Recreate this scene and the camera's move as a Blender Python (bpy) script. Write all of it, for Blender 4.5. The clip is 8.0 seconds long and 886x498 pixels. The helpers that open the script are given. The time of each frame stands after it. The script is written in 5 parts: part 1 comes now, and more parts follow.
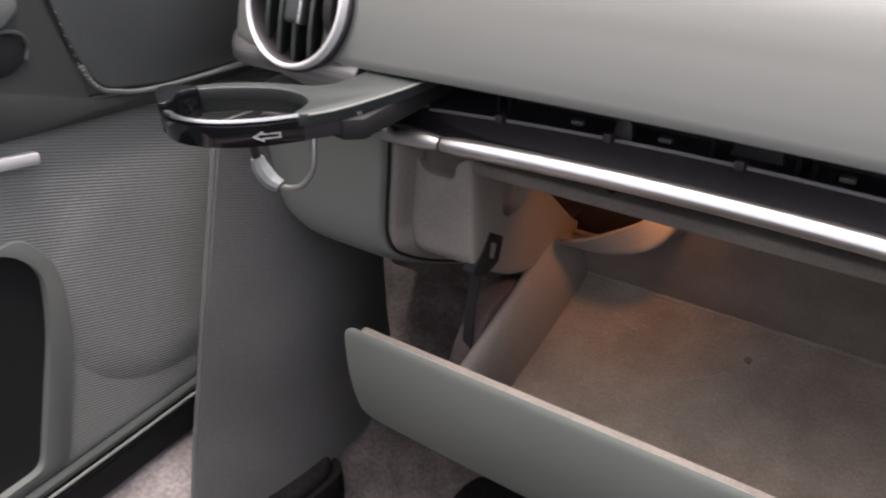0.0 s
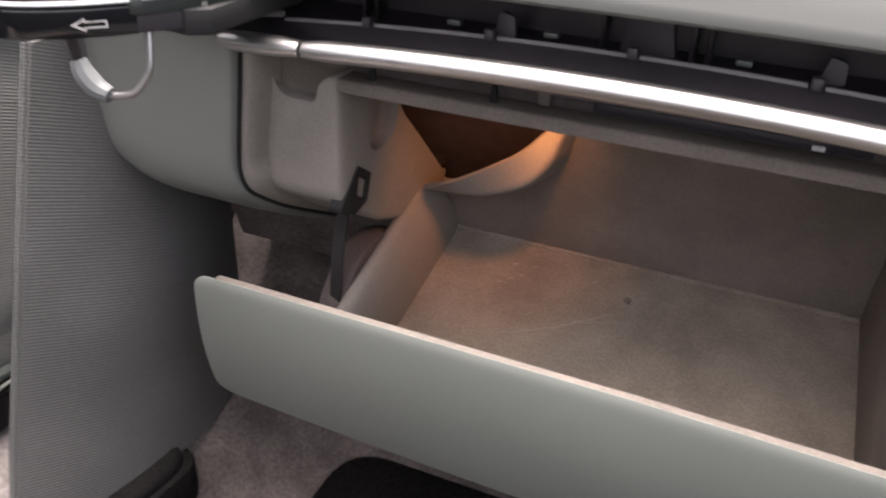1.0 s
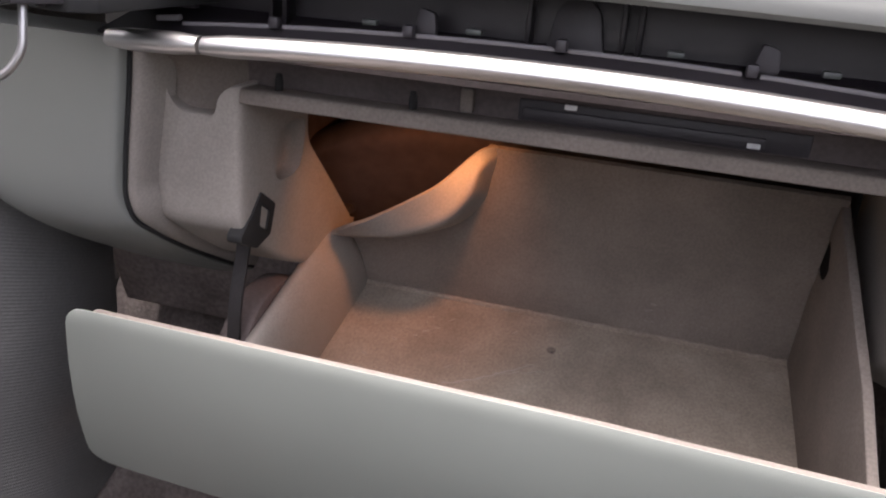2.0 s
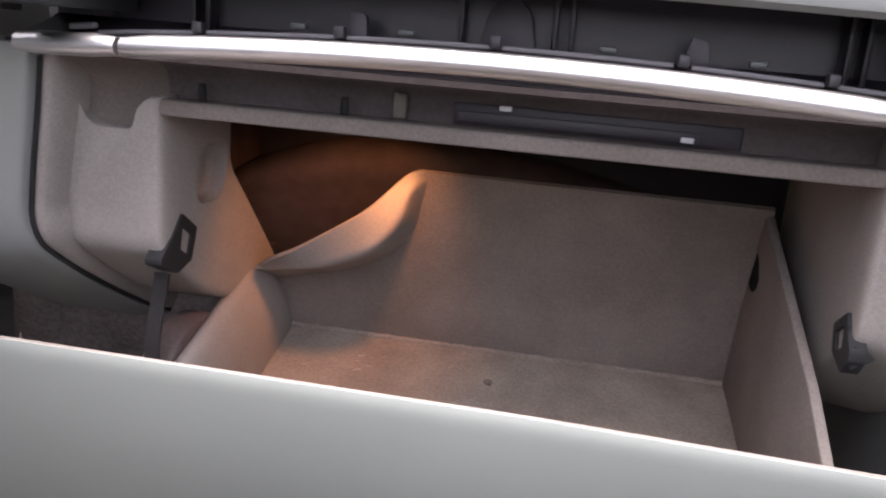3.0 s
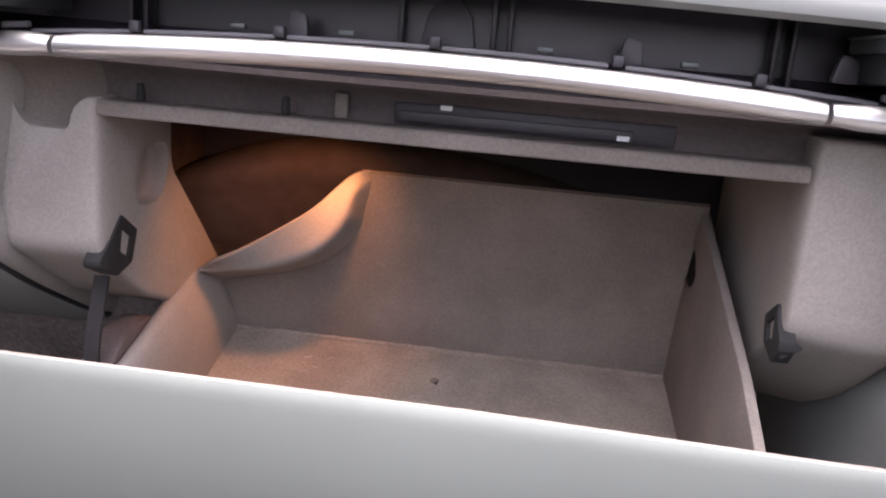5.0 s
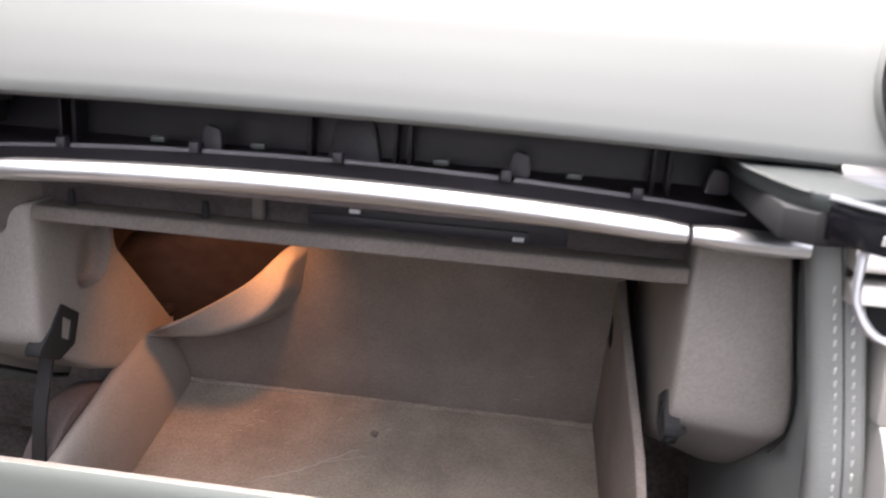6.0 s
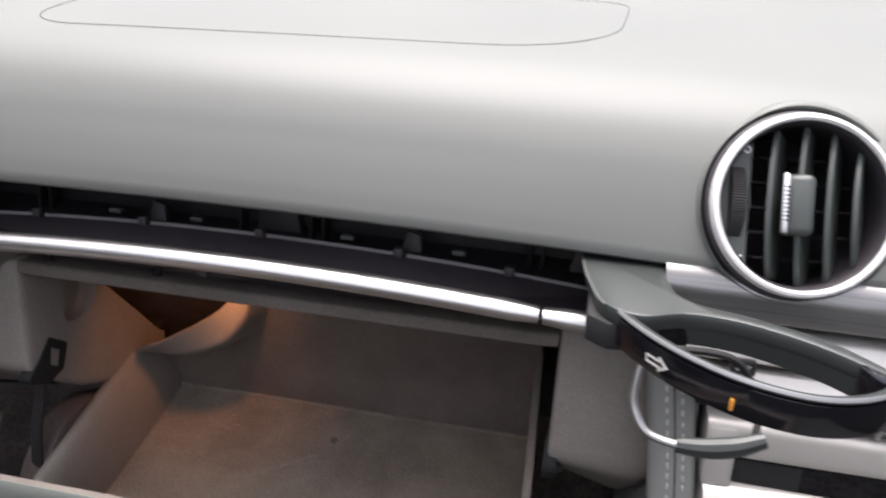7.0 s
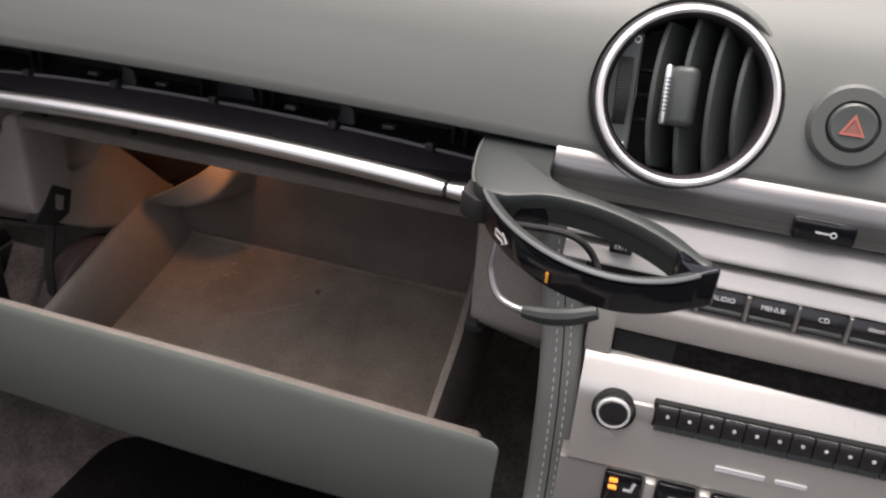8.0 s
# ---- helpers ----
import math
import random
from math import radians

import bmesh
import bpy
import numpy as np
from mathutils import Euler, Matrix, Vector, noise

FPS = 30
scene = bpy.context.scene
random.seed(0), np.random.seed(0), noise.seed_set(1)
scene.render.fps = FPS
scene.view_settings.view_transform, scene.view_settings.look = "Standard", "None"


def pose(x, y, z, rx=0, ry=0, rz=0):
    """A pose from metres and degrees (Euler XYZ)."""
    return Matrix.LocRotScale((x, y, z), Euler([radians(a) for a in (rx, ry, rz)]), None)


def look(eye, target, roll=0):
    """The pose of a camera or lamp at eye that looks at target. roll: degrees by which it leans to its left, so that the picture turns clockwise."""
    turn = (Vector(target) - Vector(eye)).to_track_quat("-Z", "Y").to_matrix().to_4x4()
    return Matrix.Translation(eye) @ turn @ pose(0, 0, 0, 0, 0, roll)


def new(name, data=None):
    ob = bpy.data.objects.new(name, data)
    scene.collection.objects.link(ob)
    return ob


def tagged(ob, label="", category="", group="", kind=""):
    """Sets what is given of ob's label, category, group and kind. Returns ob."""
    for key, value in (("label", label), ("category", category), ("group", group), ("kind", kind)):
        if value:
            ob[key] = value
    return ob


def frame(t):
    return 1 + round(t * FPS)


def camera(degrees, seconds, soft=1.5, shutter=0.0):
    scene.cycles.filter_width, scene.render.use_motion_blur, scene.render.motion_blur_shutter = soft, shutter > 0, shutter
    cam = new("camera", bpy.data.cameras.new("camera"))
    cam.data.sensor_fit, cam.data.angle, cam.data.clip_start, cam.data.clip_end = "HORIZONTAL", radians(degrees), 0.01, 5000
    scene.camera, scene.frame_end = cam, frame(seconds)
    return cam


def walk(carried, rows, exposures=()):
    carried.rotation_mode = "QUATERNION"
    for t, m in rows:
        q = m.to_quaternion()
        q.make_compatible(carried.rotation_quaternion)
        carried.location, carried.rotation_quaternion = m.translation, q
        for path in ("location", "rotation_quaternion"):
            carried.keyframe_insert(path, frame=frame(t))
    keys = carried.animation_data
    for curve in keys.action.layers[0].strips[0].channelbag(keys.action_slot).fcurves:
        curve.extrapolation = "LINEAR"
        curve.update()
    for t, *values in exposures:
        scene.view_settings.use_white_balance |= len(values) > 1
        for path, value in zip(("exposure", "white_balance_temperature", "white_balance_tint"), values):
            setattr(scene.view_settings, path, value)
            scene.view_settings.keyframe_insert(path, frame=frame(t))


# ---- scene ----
cam = camera(57.1, 8.0, 2.0, 0.4)
EXPOSURES = [(0, 1.11, 6620, 19), (0.5, 1.43, 6720, 18), (1, 1.69, 6780, 19), (2.5, 2.22, 6440, 21), (3.5, 2.50, 6380, 25), (4, 2.56, 6390, 26), (5.5, 2.64, 6340, 22), (6, 2.28, 6460, 18), (6.5, 1.83, 6440, 18), (7, 1.10, 6400, 17), (7.5, 0.71, 6580, 19), (8, 0.65, 6720, 17)]
PATH = [
    (0, (0.095, 0.07, 0.827), (-0.888, 1.468, -0.213), -1.7),
    (0.5, (0.082, 0.077, 0.796), (-0.739, 1.579, -0.239), 0.4),
    (0.8, (0.074, 0.0805, 0.7725), (-0.649, 1.633, -0.260), 1.8),
    (1, (0.069, 0.079, 0.749), (-0.592, 1.682, -0.248), 2.3),
    (1.2, (0.064, 0.082, 0.731), (-0.527, 1.732, -0.233), 3.7),
    (2.3, (0.05, 0.092, 0.666), (-0.4, 1.937, 0.038), 4.5),
    (2.5, (0.046, 0.091, 0.658), (-0.372, 1.958, 0.076), 4.5),
    (3, (0.045, 0.092, 0.635), (-0.258, 2.005, 0.135), 4.7),
    (3.5, (0.046, 0.093, 0.626), (-0.19, 2.02, 0.145), 4.9),
    (4, (0.044, 0.092, 0.626), (-0.17, 2.021, 0.14), 4.9),
    (5.5, (0.0627, 0.0875, 0.6513), (-0.1152, 2.0209, 0.1714), 4.91),
    (5.8, (0.0861, 0.0877, 0.6799), (-0.1126, 2.0106, 0.1672), 4.35),
    (6, (0.0975, 0.0799, 0.7049), (-0.0951, 1.9973, 0.1697), 4.12),
    (6.2, (0.1162, 0.073, 0.7305), (-0.1713, 1.9695, 0.1643), 1.28),
    (6.5, (0.1351, 0.0583, 0.759), (-0.2092, 1.9469, 0.1981), 1.65),
    (6.8, (0.1751, 0.0555, 0.7781), (-0.2122, 1.9231, 0.1765), 2.66),
    (7, (0.191, 0.0503, 0.794), (-0.1478, 1.906, 0.1295), 3.5),
    (7.2, (0.2156, 0.0555, 0.8033), (-0.1343, 1.8696, 0.0373), 3.99),
    (7.5, (0.2457, 0.0518, 0.8084), (-0.1111, 1.819, -0.0575), 5.44),
    (8, (0.2951, 0.0423, 0.8196), (-0.2029, 1.7139, -0.1592), 3.92),
]
walk(cam, [(t, look(eye, target, roll)) for t, eye, target, roll in PATH], EXPOSURES)

# ---- world and lights ----
world = bpy.data.worlds.new("daylight")
scene.world = world
world.use_nodes = True
wn, wl = world.node_tree.nodes, world.node_tree.links
wn.clear()
sky = wn.new("ShaderNodeTexSky")
sky.sky_type, sky.sun_disc = "NISHITA", False
sky.sun_elevation, sky.sun_rotation = radians(70), radians(205)
sky.air_density, sky.dust_density = 1.0, 3.0
grey = wn.new("ShaderNodeHueSaturation")
grey.inputs["Saturation"].default_value = 0.35
wbg, wout = wn.new("ShaderNodeBackground"), wn.new("ShaderNodeOutputWorld")
wbg.inputs["Strength"].default_value = 0.134
wl.new(sky.outputs[0], grey.inputs["Color"])
wl.new(grey.outputs[0], wbg.inputs[0])
wl.new(wbg.outputs[0], wout.inputs[0])
sun = new("sun", bpy.data.lights.new("sun", "SUN"))
sun.data.energy, sun.data.angle, sun.data.color = 4.6, radians(45), (1.0, 0.965, 0.91)
sun.matrix_world = look((0, 0, 3), (0.05, -0.15, 2.15))


# ---- materials ----
def mat(name, base, rough=0.6, metal=0.0, var=0.12, grain=60.0, bump=0.1, bump_scale=800.0, fine=0.0, coat=0.0, spec=0.5, second=None, second_scale=8.0, stretch=(1, 1, 1)):
    """A surface with variation at two scales and a fine relief."""
    m = bpy.data.materials.new(name)
    m.use_nodes = True
    nt = m.node_tree
    n, l = nt.nodes, nt.links
    b = n["Principled BSDF"]
    b.inputs["Roughness"].default_value, b.inputs["Metallic"].default_value = rough, metal
    b.inputs["Specular IOR Level"].default_value = spec
    b.inputs["Coat Weight"].default_value = coat
    b.inputs["Coat Roughness"].default_value = 0.08
    tc = n.new("ShaderNodeTexCoord")
    mp = n.new("ShaderNodeMapping")
    mp.inputs["Scale"].default_value = stretch
    l.new(tc.outputs["Object"], mp.inputs["Vector"])
    n1, n2 = n.new("ShaderNodeTexNoise"), n.new("ShaderNodeTexNoise")
    n1.inputs["Scale"].default_value, n1.inputs["Detail"].default_value = second_scale, 6
    n2.inputs["Scale"].default_value, n2.inputs["Detail"].default_value = grain, 3
    l.new(mp.outputs["Vector"], n1.inputs["Vector"])
    l.new(mp.outputs["Vector"], n2.inputs["Vector"])
    r1 = n.new("ShaderNodeValToRGB")
    r1.color_ramp.elements[0].position, r1.color_ramp.elements[1].position = 0.32, 0.7
    lo = tuple(c * (1 - var) for c in base)
    hi = second if second else tuple(min(1, c * (1 + var)) for c in base)
    r1.color_ramp.elements[0].color, r1.color_ramp.elements[1].color = (*lo, 1), (*hi, 1)
    l.new(n1.outputs["Fac"], r1.inputs["Fac"])
    mx = n.new("ShaderNodeMix")
    mx.data_type, mx.blend_type = "RGBA", "OVERLAY"
    mx.inputs["Factor"].default_value = fine
    l.new(r1.outputs["Color"], mx.inputs["A"])
    r2 = n.new("ShaderNodeValToRGB")
    r2.color_ramp.elements[0].position, r2.color_ramp.elements[1].position = 0.35, 0.65
    l.new(n2.outputs["Fac"], r2.inputs["Fac"])
    l.new(r2.outputs["Color"], mx.inputs["B"])
    l.new(mx.outputs["Result"], b.inputs["Base Color"])
    rr = n.new("ShaderNodeMapRange")
    rr.inputs["To Min"].default_value, rr.inputs["To Max"].default_value = max(0.02, rough * 0.85), min(1, rough * 1.15)
    l.new(n1.outputs["Fac"], rr.inputs["Value"])
    l.new(rr.outputs["Result"], b.inputs["Roughness"])
    if bump:
        n3 = n.new("ShaderNodeTexNoise")
        n3.inputs["Scale"].default_value, n3.inputs["Detail"].default_value = bump_scale, 2
        l.new(mp.outputs["Vector"], n3.inputs["Vector"])
        bp = n.new("ShaderNodeBump")
        bp.inputs["Strength"].default_value, bp.inputs["Distance"].default_value = bump, 0.001
        l.new(n3.outputs["Fac"], bp.inputs["Height"])
        l.new(bp.outputs["Normal"], b.inputs["Normal"])
    return m


def ribbed(name, base, rough, pitch, axis, bump=0.4):
    """A surface woven or moulded in fine parallel ribs."""
    m = mat(name, base, rough, bump=0, fine=0.08, grain=500)
    n, l = m.node_tree.nodes, m.node_tree.links
    b = n["Principled BSDF"]
    tc = n.new("ShaderNodeTexCoord")
    w = n.new("ShaderNodeTexWave")
    w.bands_direction = axis
    w.inputs["Scale"].default_value = 2 * math.pi / (20 * pitch)
    w.inputs["Distortion"].default_value, w.inputs["Detail"].default_value = 0.05, 1
    w.inputs["Detail Scale"].default_value = 60
    turn = n.new("ShaderNodeVectorRotate")
    turn.rotation_type = "X_AXIS"
    turn.inputs["Angle"].default_value = radians(20)
    l.new(tc.outputs["Object"], turn.inputs["Vector"])
    l.new(turn.outputs["Vector"], w.inputs["Vector"])
    old = b.inputs["Base Color"].links[0].from_socket
    gm = n.new("ShaderNodeMapRange")
    gm.inputs["To Min"].default_value, gm.inputs["To Max"].default_value = 0.82 + 0.7 * (0.4 - bump), 1.05
    l.new(w.outputs["Fac"], gm.inputs["Value"])
    mu = n.new("ShaderNodeMix")
    mu.data_type, mu.blend_type = "RGBA", "MULTIPLY"
    mu.inputs["Factor"].default_value = 1.0
    l.new(old, mu.inputs["A"])
    l.new(gm.outputs["Result"], mu.inputs["B"])
    l.new(mu.outputs["Result"], b.inputs["Base Color"])
    bp = n.new("ShaderNodeBump")
    bp.inputs["Strength"].default_value, bp.inputs["Distance"].default_value = bump, 0.0015
    l.new(w.outputs["Fac"], bp.inputs["Height"])
    l.new(bp.outputs["Normal"], b.inputs["Normal"])
    return m


def glowing(name, colour, strength):
    m = bpy.data.materials.new(name)
    m.use_nodes = True
    b = m.node_tree.nodes["Principled BSDF"]
    b.inputs["Base Color"].default_value = (*colour, 1)
    b.inputs["Emission Color"].default_value = (*colour, 1)
    b.inputs["Emission Strength"].default_value = strength
    return m


PAD = mat("grey_soft_pad", (0.150, 0.156, 0.144), 0.56, spec=0.42, var=0.04, bump=0.06, bump_scale=1500, second_scale=5)
PANEL = mat("grey_green_panel", (0.2, 0.209, 0.193), 0.55, spec=0.35, var=0.05, bump=0.1, bump_scale=1600)
FELT = mat("brown_grey_felt", (0.19, 0.165, 0.145), 0.95, var=0.17, grain=600, fine=0.1, bump=0.16, bump_scale=1300, second_scale=16, spec=0.15)
# the same felt with a darker base, standing for shade inside the box
SHADED_FELT = mat("shaded_felt", (0.175, 0.150, 0.130), 0.95, var=0.17, grain=600, fine=0.1, bump=0.16, bump_scale=1300, second_scale=16, spec=0.15)
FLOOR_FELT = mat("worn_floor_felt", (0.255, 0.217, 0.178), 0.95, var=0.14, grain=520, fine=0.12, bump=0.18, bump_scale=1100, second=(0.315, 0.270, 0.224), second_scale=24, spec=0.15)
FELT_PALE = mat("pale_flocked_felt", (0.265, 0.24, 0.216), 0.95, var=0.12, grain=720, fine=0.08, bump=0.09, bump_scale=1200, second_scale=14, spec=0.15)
# felt with shade put into its base colour
HEADER = mat("shade_dimmed_felt", (0.115, 0.096, 0.092), 0.95, var=0.15, grain=380, fine=0.1, bump=0.16, bump_scale=1200, second_scale=14, spec=0.15)
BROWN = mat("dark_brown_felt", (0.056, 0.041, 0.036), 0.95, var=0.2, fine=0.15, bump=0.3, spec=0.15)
DARK = mat("dark_plastic", (0.034, 0.03, 0.034), 0.5, var=0.2, bump=0.15, bump_scale=600)
# one channel plastic in two tones: darkened for shade, lightened for skylight
CAVITY = mat("shaded_channel_plastic", (0.017, 0.014, 0.017), 0.38, var=0.25, bump=0.12, bump_scale=300)
CHANNEL = mat("lit_channel_plastic", (0.029, 0.025, 0.028), 0.42, var=0.25, grain=90, fine=0.1, bump=0.12, bump_scale=300)
BLACK = mat("gloss_black", (0.006, 0.006, 0.008), 0.12, var=0.2, bump=0.0, coat=0.5)
ARM = mat("matt_dark_arm", (0.03, 0.035, 0.033), 0.42, var=0.08, bump=0.08, bump_scale=1200)
# black rail plastic with its glints put in as a paler base
RAIL_GLINT = mat("glint_grey_plastic", (0.2, 0.19, 0.195), 0.2, var=0.1, bump=0.0)
SATIN = mat("satin_dark_grey", (0.06, 0.068, 0.063), 0.4, var=0.08, bump=0.08, bump_scale=1200)
CHROME = mat("polished_metal", (0.86, 0.85, 0.83), 0.3, 1.0, var=0.05, bump=0.0)
STRIP = mat("satin_bright_metal", (0.68, 0.67, 0.655), 0.33, 1.0, var=0.05, bump=0.0)
LID = mat("pale_grey_green_panel", (0.238, 0.258, 0.231), 0.55, var=0.05, bump=0.1, bump_scale=1600)
SILVER = mat("satin_silver", (0.62, 0.60, 0.56), 0.33, 0.55, var=0.025, grain=1500, fine=0.04, bump=0.02, bump_scale=1400)
BRUSHED = mat("brushed_trim_metal", (0.27, 0.264, 0.258), 0.3, 0.8, var=0.08, grain=500, fine=0.15, bump=0.05, bump_scale=900, second_scale=120, stretch=(0.02, 1, 1))
GUN = mat("warm_grey_metal_paint", (0.31, 0.298, 0.275), 0.4, 0.3, var=0.05, bump=0.04, bump_scale=900)
SILVER_PAINT = mat("silver_paint", (0.5, 0.478, 0.44), 0.4, 0.3, var=0.05, bump=0.04, bump_scale=900)
LEATHER = mat("dark_green_grey_leather", (0.108, 0.115, 0.110), 0.45, var=0.12, bump=0.3, bump_scale=500)
STITCHED = mat("grey_leather", (0.205, 0.21, 0.197), 0.45, var=0.1, bump=0.3, bump_scale=600)
THREAD = mat("pale_thread", (0.55, 0.54, 0.5), 0.8, bump=0.2)
CLOTH = ribbed("ribbed_grey_cloth", (0.30, 0.305, 0.288), 0.75, 0.0024, "Z", 0.34)
KICK = ribbed("fine_ribbed_plastic", (0.130, 0.130, 0.125), 0.65, 0.0024, "Z", 0.21)
CARPET = mat("grey_brown_carpet", (0.14, 0.12, 0.113), 1.0, var=0.3, grain=260, fine=0.2, bump=0.6, bump_scale=350, second_scale=25, spec=0.1)
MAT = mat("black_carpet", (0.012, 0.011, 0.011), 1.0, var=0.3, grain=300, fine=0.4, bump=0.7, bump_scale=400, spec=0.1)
STRAP = mat("dark_webbing", (0.025, 0.022, 0.022), 0.8, var=0.1, grain=900, fine=0.2, bump=0.3, bump_scale=900)
SOFT_GREY = mat("soft_dark_grey", (0.085, 0.09, 0.084), 0.5, var=0.05, bump=0.06, bump_scale=1500)
EDGE = mat("satin_edge", (0.26, 0.265, 0.265), 0.35, 0.4, var=0.05, bump=0.0)
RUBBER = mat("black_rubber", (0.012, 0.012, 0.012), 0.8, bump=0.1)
WHITE = mat("white_print", (0.75, 0.75, 0.75), 0.6, bump=0.0)
SCUFF = mat("pale_scuff", (0.32, 0.287, 0.255), 0.9, bump=0.0)
GREY_PRINT = mat("pale_plastic", (0.55, 0.53, 0.5), 0.5, bump=0.0)
RED = mat("red_print", (0.46, 0.14, 0.10), 0.5, bump=0.0)
RED_DULL = mat("dull_red_plastic", (0.26, 0.10, 0.08), 0.5, bump=0.0)
AMBER = glowing("amber_lamp", (1.0, 0.36, 0.05), 0.9)
AMBER_GLINT = mat("amber_glint", (0.8, 0.35, 0.05), 0.2, bump=0.0)
LENS = glowing("warm_lens", (1.0, 0.55, 0.2), 2.0)
WIRE = mat("dull_wire", (0.42, 0.41, 0.40), 0.32, 0.9, var=0.08, bump=0.0)
FOOT = mat("pale_grey_rubber", (0.17, 0.18, 0.18), 0.6, var=0.15, bump=0.1)
ALU = mat("bare_aluminium", (0.85, 0.84, 0.82), 0.35, 0.2, var=0.04, bump=0.03)
SILL = mat("pale_sill_carpet", (0.35, 0.31, 0.295), 1.0, var=0.25, grain=260, fine=0.2, bump=0.6, bump_scale=350, second_scale=25, spec=0.1)
ARMREST = mat("near_black_leather", (0.05, 0.053, 0.051), 0.5, var=0.15, bump=0.25, bump_scale=500)
KEY = mat("semi_gloss_black", (0.018, 0.017, 0.018), 0.25, var=0.1, bump=0.03, coat=0.3)
WALL = mat("dark_trim_cloth", (0.05, 0.05, 0.05), 0.9, bump=0.2)


# ---- builders ----
def thing(name, label, category, group="", kind="", at=(0, 0, 0)):
    e = new(name)
    e.empty_display_size = 0.02
    e.location = at
    return tagged(e, label, category, group, kind)


def part(name, bm, material, parent=None, label="", sharp=35):
    bmesh.ops.recalc_face_normals(bm, faces=bm.faces)
    me = bpy.data.meshes.new(name)
    for f in bm.faces:
        f.smooth = True
    bm.to_mesh(me)
    bm.free()
    me.set_sharp_from_angle(angle=radians(sharp))
    me.materials.append(material)
    ob = new(name, me)
    if parent:
        ob.parent = parent
        p = parent
        off = Vector()
        while p:
            off += p.location
            p = p.parent
        ob.location = -off
    if label:
        ob["label"] = label
    return ob


def bevelled(bm, r, seg=2):
    if r > 0:
        es = [e for e in bm.edges if len(e.link_faces) == 2 and e.calc_face_angle(0) > radians(28)]
        bmesh.ops.bevel(bm, geom=es, offset=r, segments=seg, profile=0.5, affect="EDGES", clamp_overlap=True)
    return bm


def box(c, s, r=0.0, m=None, seg=2):
    bm = bmesh.new()
    bmesh.ops.create_cube(bm, size=1)
    bmesh.ops.scale(bm, vec=s, verts=bm.verts)
    bevelled(bm, r, seg)
    bmesh.ops.transform(bm, matrix=(m if m else Matrix.Translation(c)), verts=bm.verts)
    return bm


def rounded(pts, r, n=5):
    """A polygon with rounded corners; r is one radius or one for each corner."""
    out, k = [], len(pts)
    for i in range(k):
        rad = r[i] if isinstance(r, (list, tuple)) else r
        p, a, b = Vector(pts[i]), Vector(pts[i - 1]), Vector(pts[(i + 1) % k])
        u, v = (a - p), (b - p)
        d = min(rad, u.length * 0.49, v.length * 0.49)
        if d < 1e-5:
            out.append(tuple(p))
            continue
        s, e = p + u.normalized() * d, p + v.normalized() * d
        for j in range(n + 1):
            t = j / n
            out.append(tuple(s * (1 - t) ** 2 + p * 2 * t * (1 - t) + e * t * t))
    return out


def prism(poly, axis, a, b, r=0.0, seg=2):
    """A polygon in the plane across an axis, pulled from a to b along it."""
    bm = bmesh.new()

    def at(p, h):
        return {"x": (h, p[0], p[1]), "y": (p[0], h, p[1]), "z": (p[0], p[1], h)}[axis]
    lo = [bm.verts.new(at(p, a)) for p in poly]
    hi = [bm.verts.new(at(p, b)) for p in poly]
    bm.faces.new(lo), bm.faces.new(hi)
    for i in range(len(poly)):
        j = (i + 1) % len(poly)
        bm.faces.new((lo[i], lo[j], hi[j], hi[i]))
    bmesh.ops.recalc_face_normals(bm, faces=bm.faces)
    return bevelled(bm, r, seg)


def smooth_line(pts, n=8):
    """Points on a Catmull-Rom curve through pts."""
    v = [Vector(p) for p in pts]
    v = [v[0] * 2 - v[1]] + v + [v[-1] * 2 - v[-2]]
    out = []
    for i in range(1, len(v) - 2):
        a, b, c, d = v[i - 1:i + 3]
        for j in range(n):
            t = j / n
            out.append(0.5 * (2 * b + (c - a) * t + (2 * a - 5 * b + 4 * c - d) * t * t + (3 * b - a - 3 * c + d) * t ** 3))
    out.append(v[-2])
    return out


def tube(pts, r, n=8, taper=None):
    bm = bmesh.new()
    rings, up = [], Vector((0.13, 0.21, 0.97))
    for i, p in enumerate(pts):
        d = (pts[min(i + 1, len(pts) - 1)] - pts[max(i - 1, 0)]).normalized()
        s = d.cross(up).normalized()
        up = s.cross(d).normalized()
        rad = r if taper is None else r * taper(i / (len(pts) - 1))
        rings.append([bm.verts.new(p + rad * (math.cos(2 * math.pi * k / n) * s + math.sin(2 * math.pi * k / n) * up)) for k in range(n)])
    for a, b in zip(rings, rings[1:]):
        for k in range(n):
            bm.faces.new((a[k], a[(k + 1) % n], b[(k + 1) % n], b[k]))
    bm.faces.new(rings[0]), bm.faces.new(rings[-1])
    return bm


def sweep(profile, stations):
    """A closed profile carried through stations, each a function of the profile point."""
    bm = bmesh.new()
    rings = [[bm.verts.new(f(p)) for p in profile] for f in stations]
    n = len(profile)
    for a, b in zip(rings, rings[1:]):
        for k in range(n):
            bm.faces.new((a[k], a[(k + 1) % n], b[(k + 1) % n], b[k]))
    bm.faces.new(rings[0]), bm.faces.new(rings[-1])
    return bm


def sheet(f, nu, nv, thick):
    """A surface f(u, v), u and v from 0 to 1, given a thickness."""
    bm = bmesh.new()
    g = [[bm.verts.new(f(i / nu, j / nv)) for j in range(nv + 1)] for i in range(nu + 1)]
    for i in range(nu):
        for j in range(nv):
            bm.faces.new((g[i][j], g[i + 1][j], g[i + 1][j + 1], g[i][j + 1]))
    bmesh.ops.recalc_face_normals(bm, faces=bm.faces)
    bmesh.ops.solidify(bm, geom=bm.faces[:], thickness=thick)
    return bm


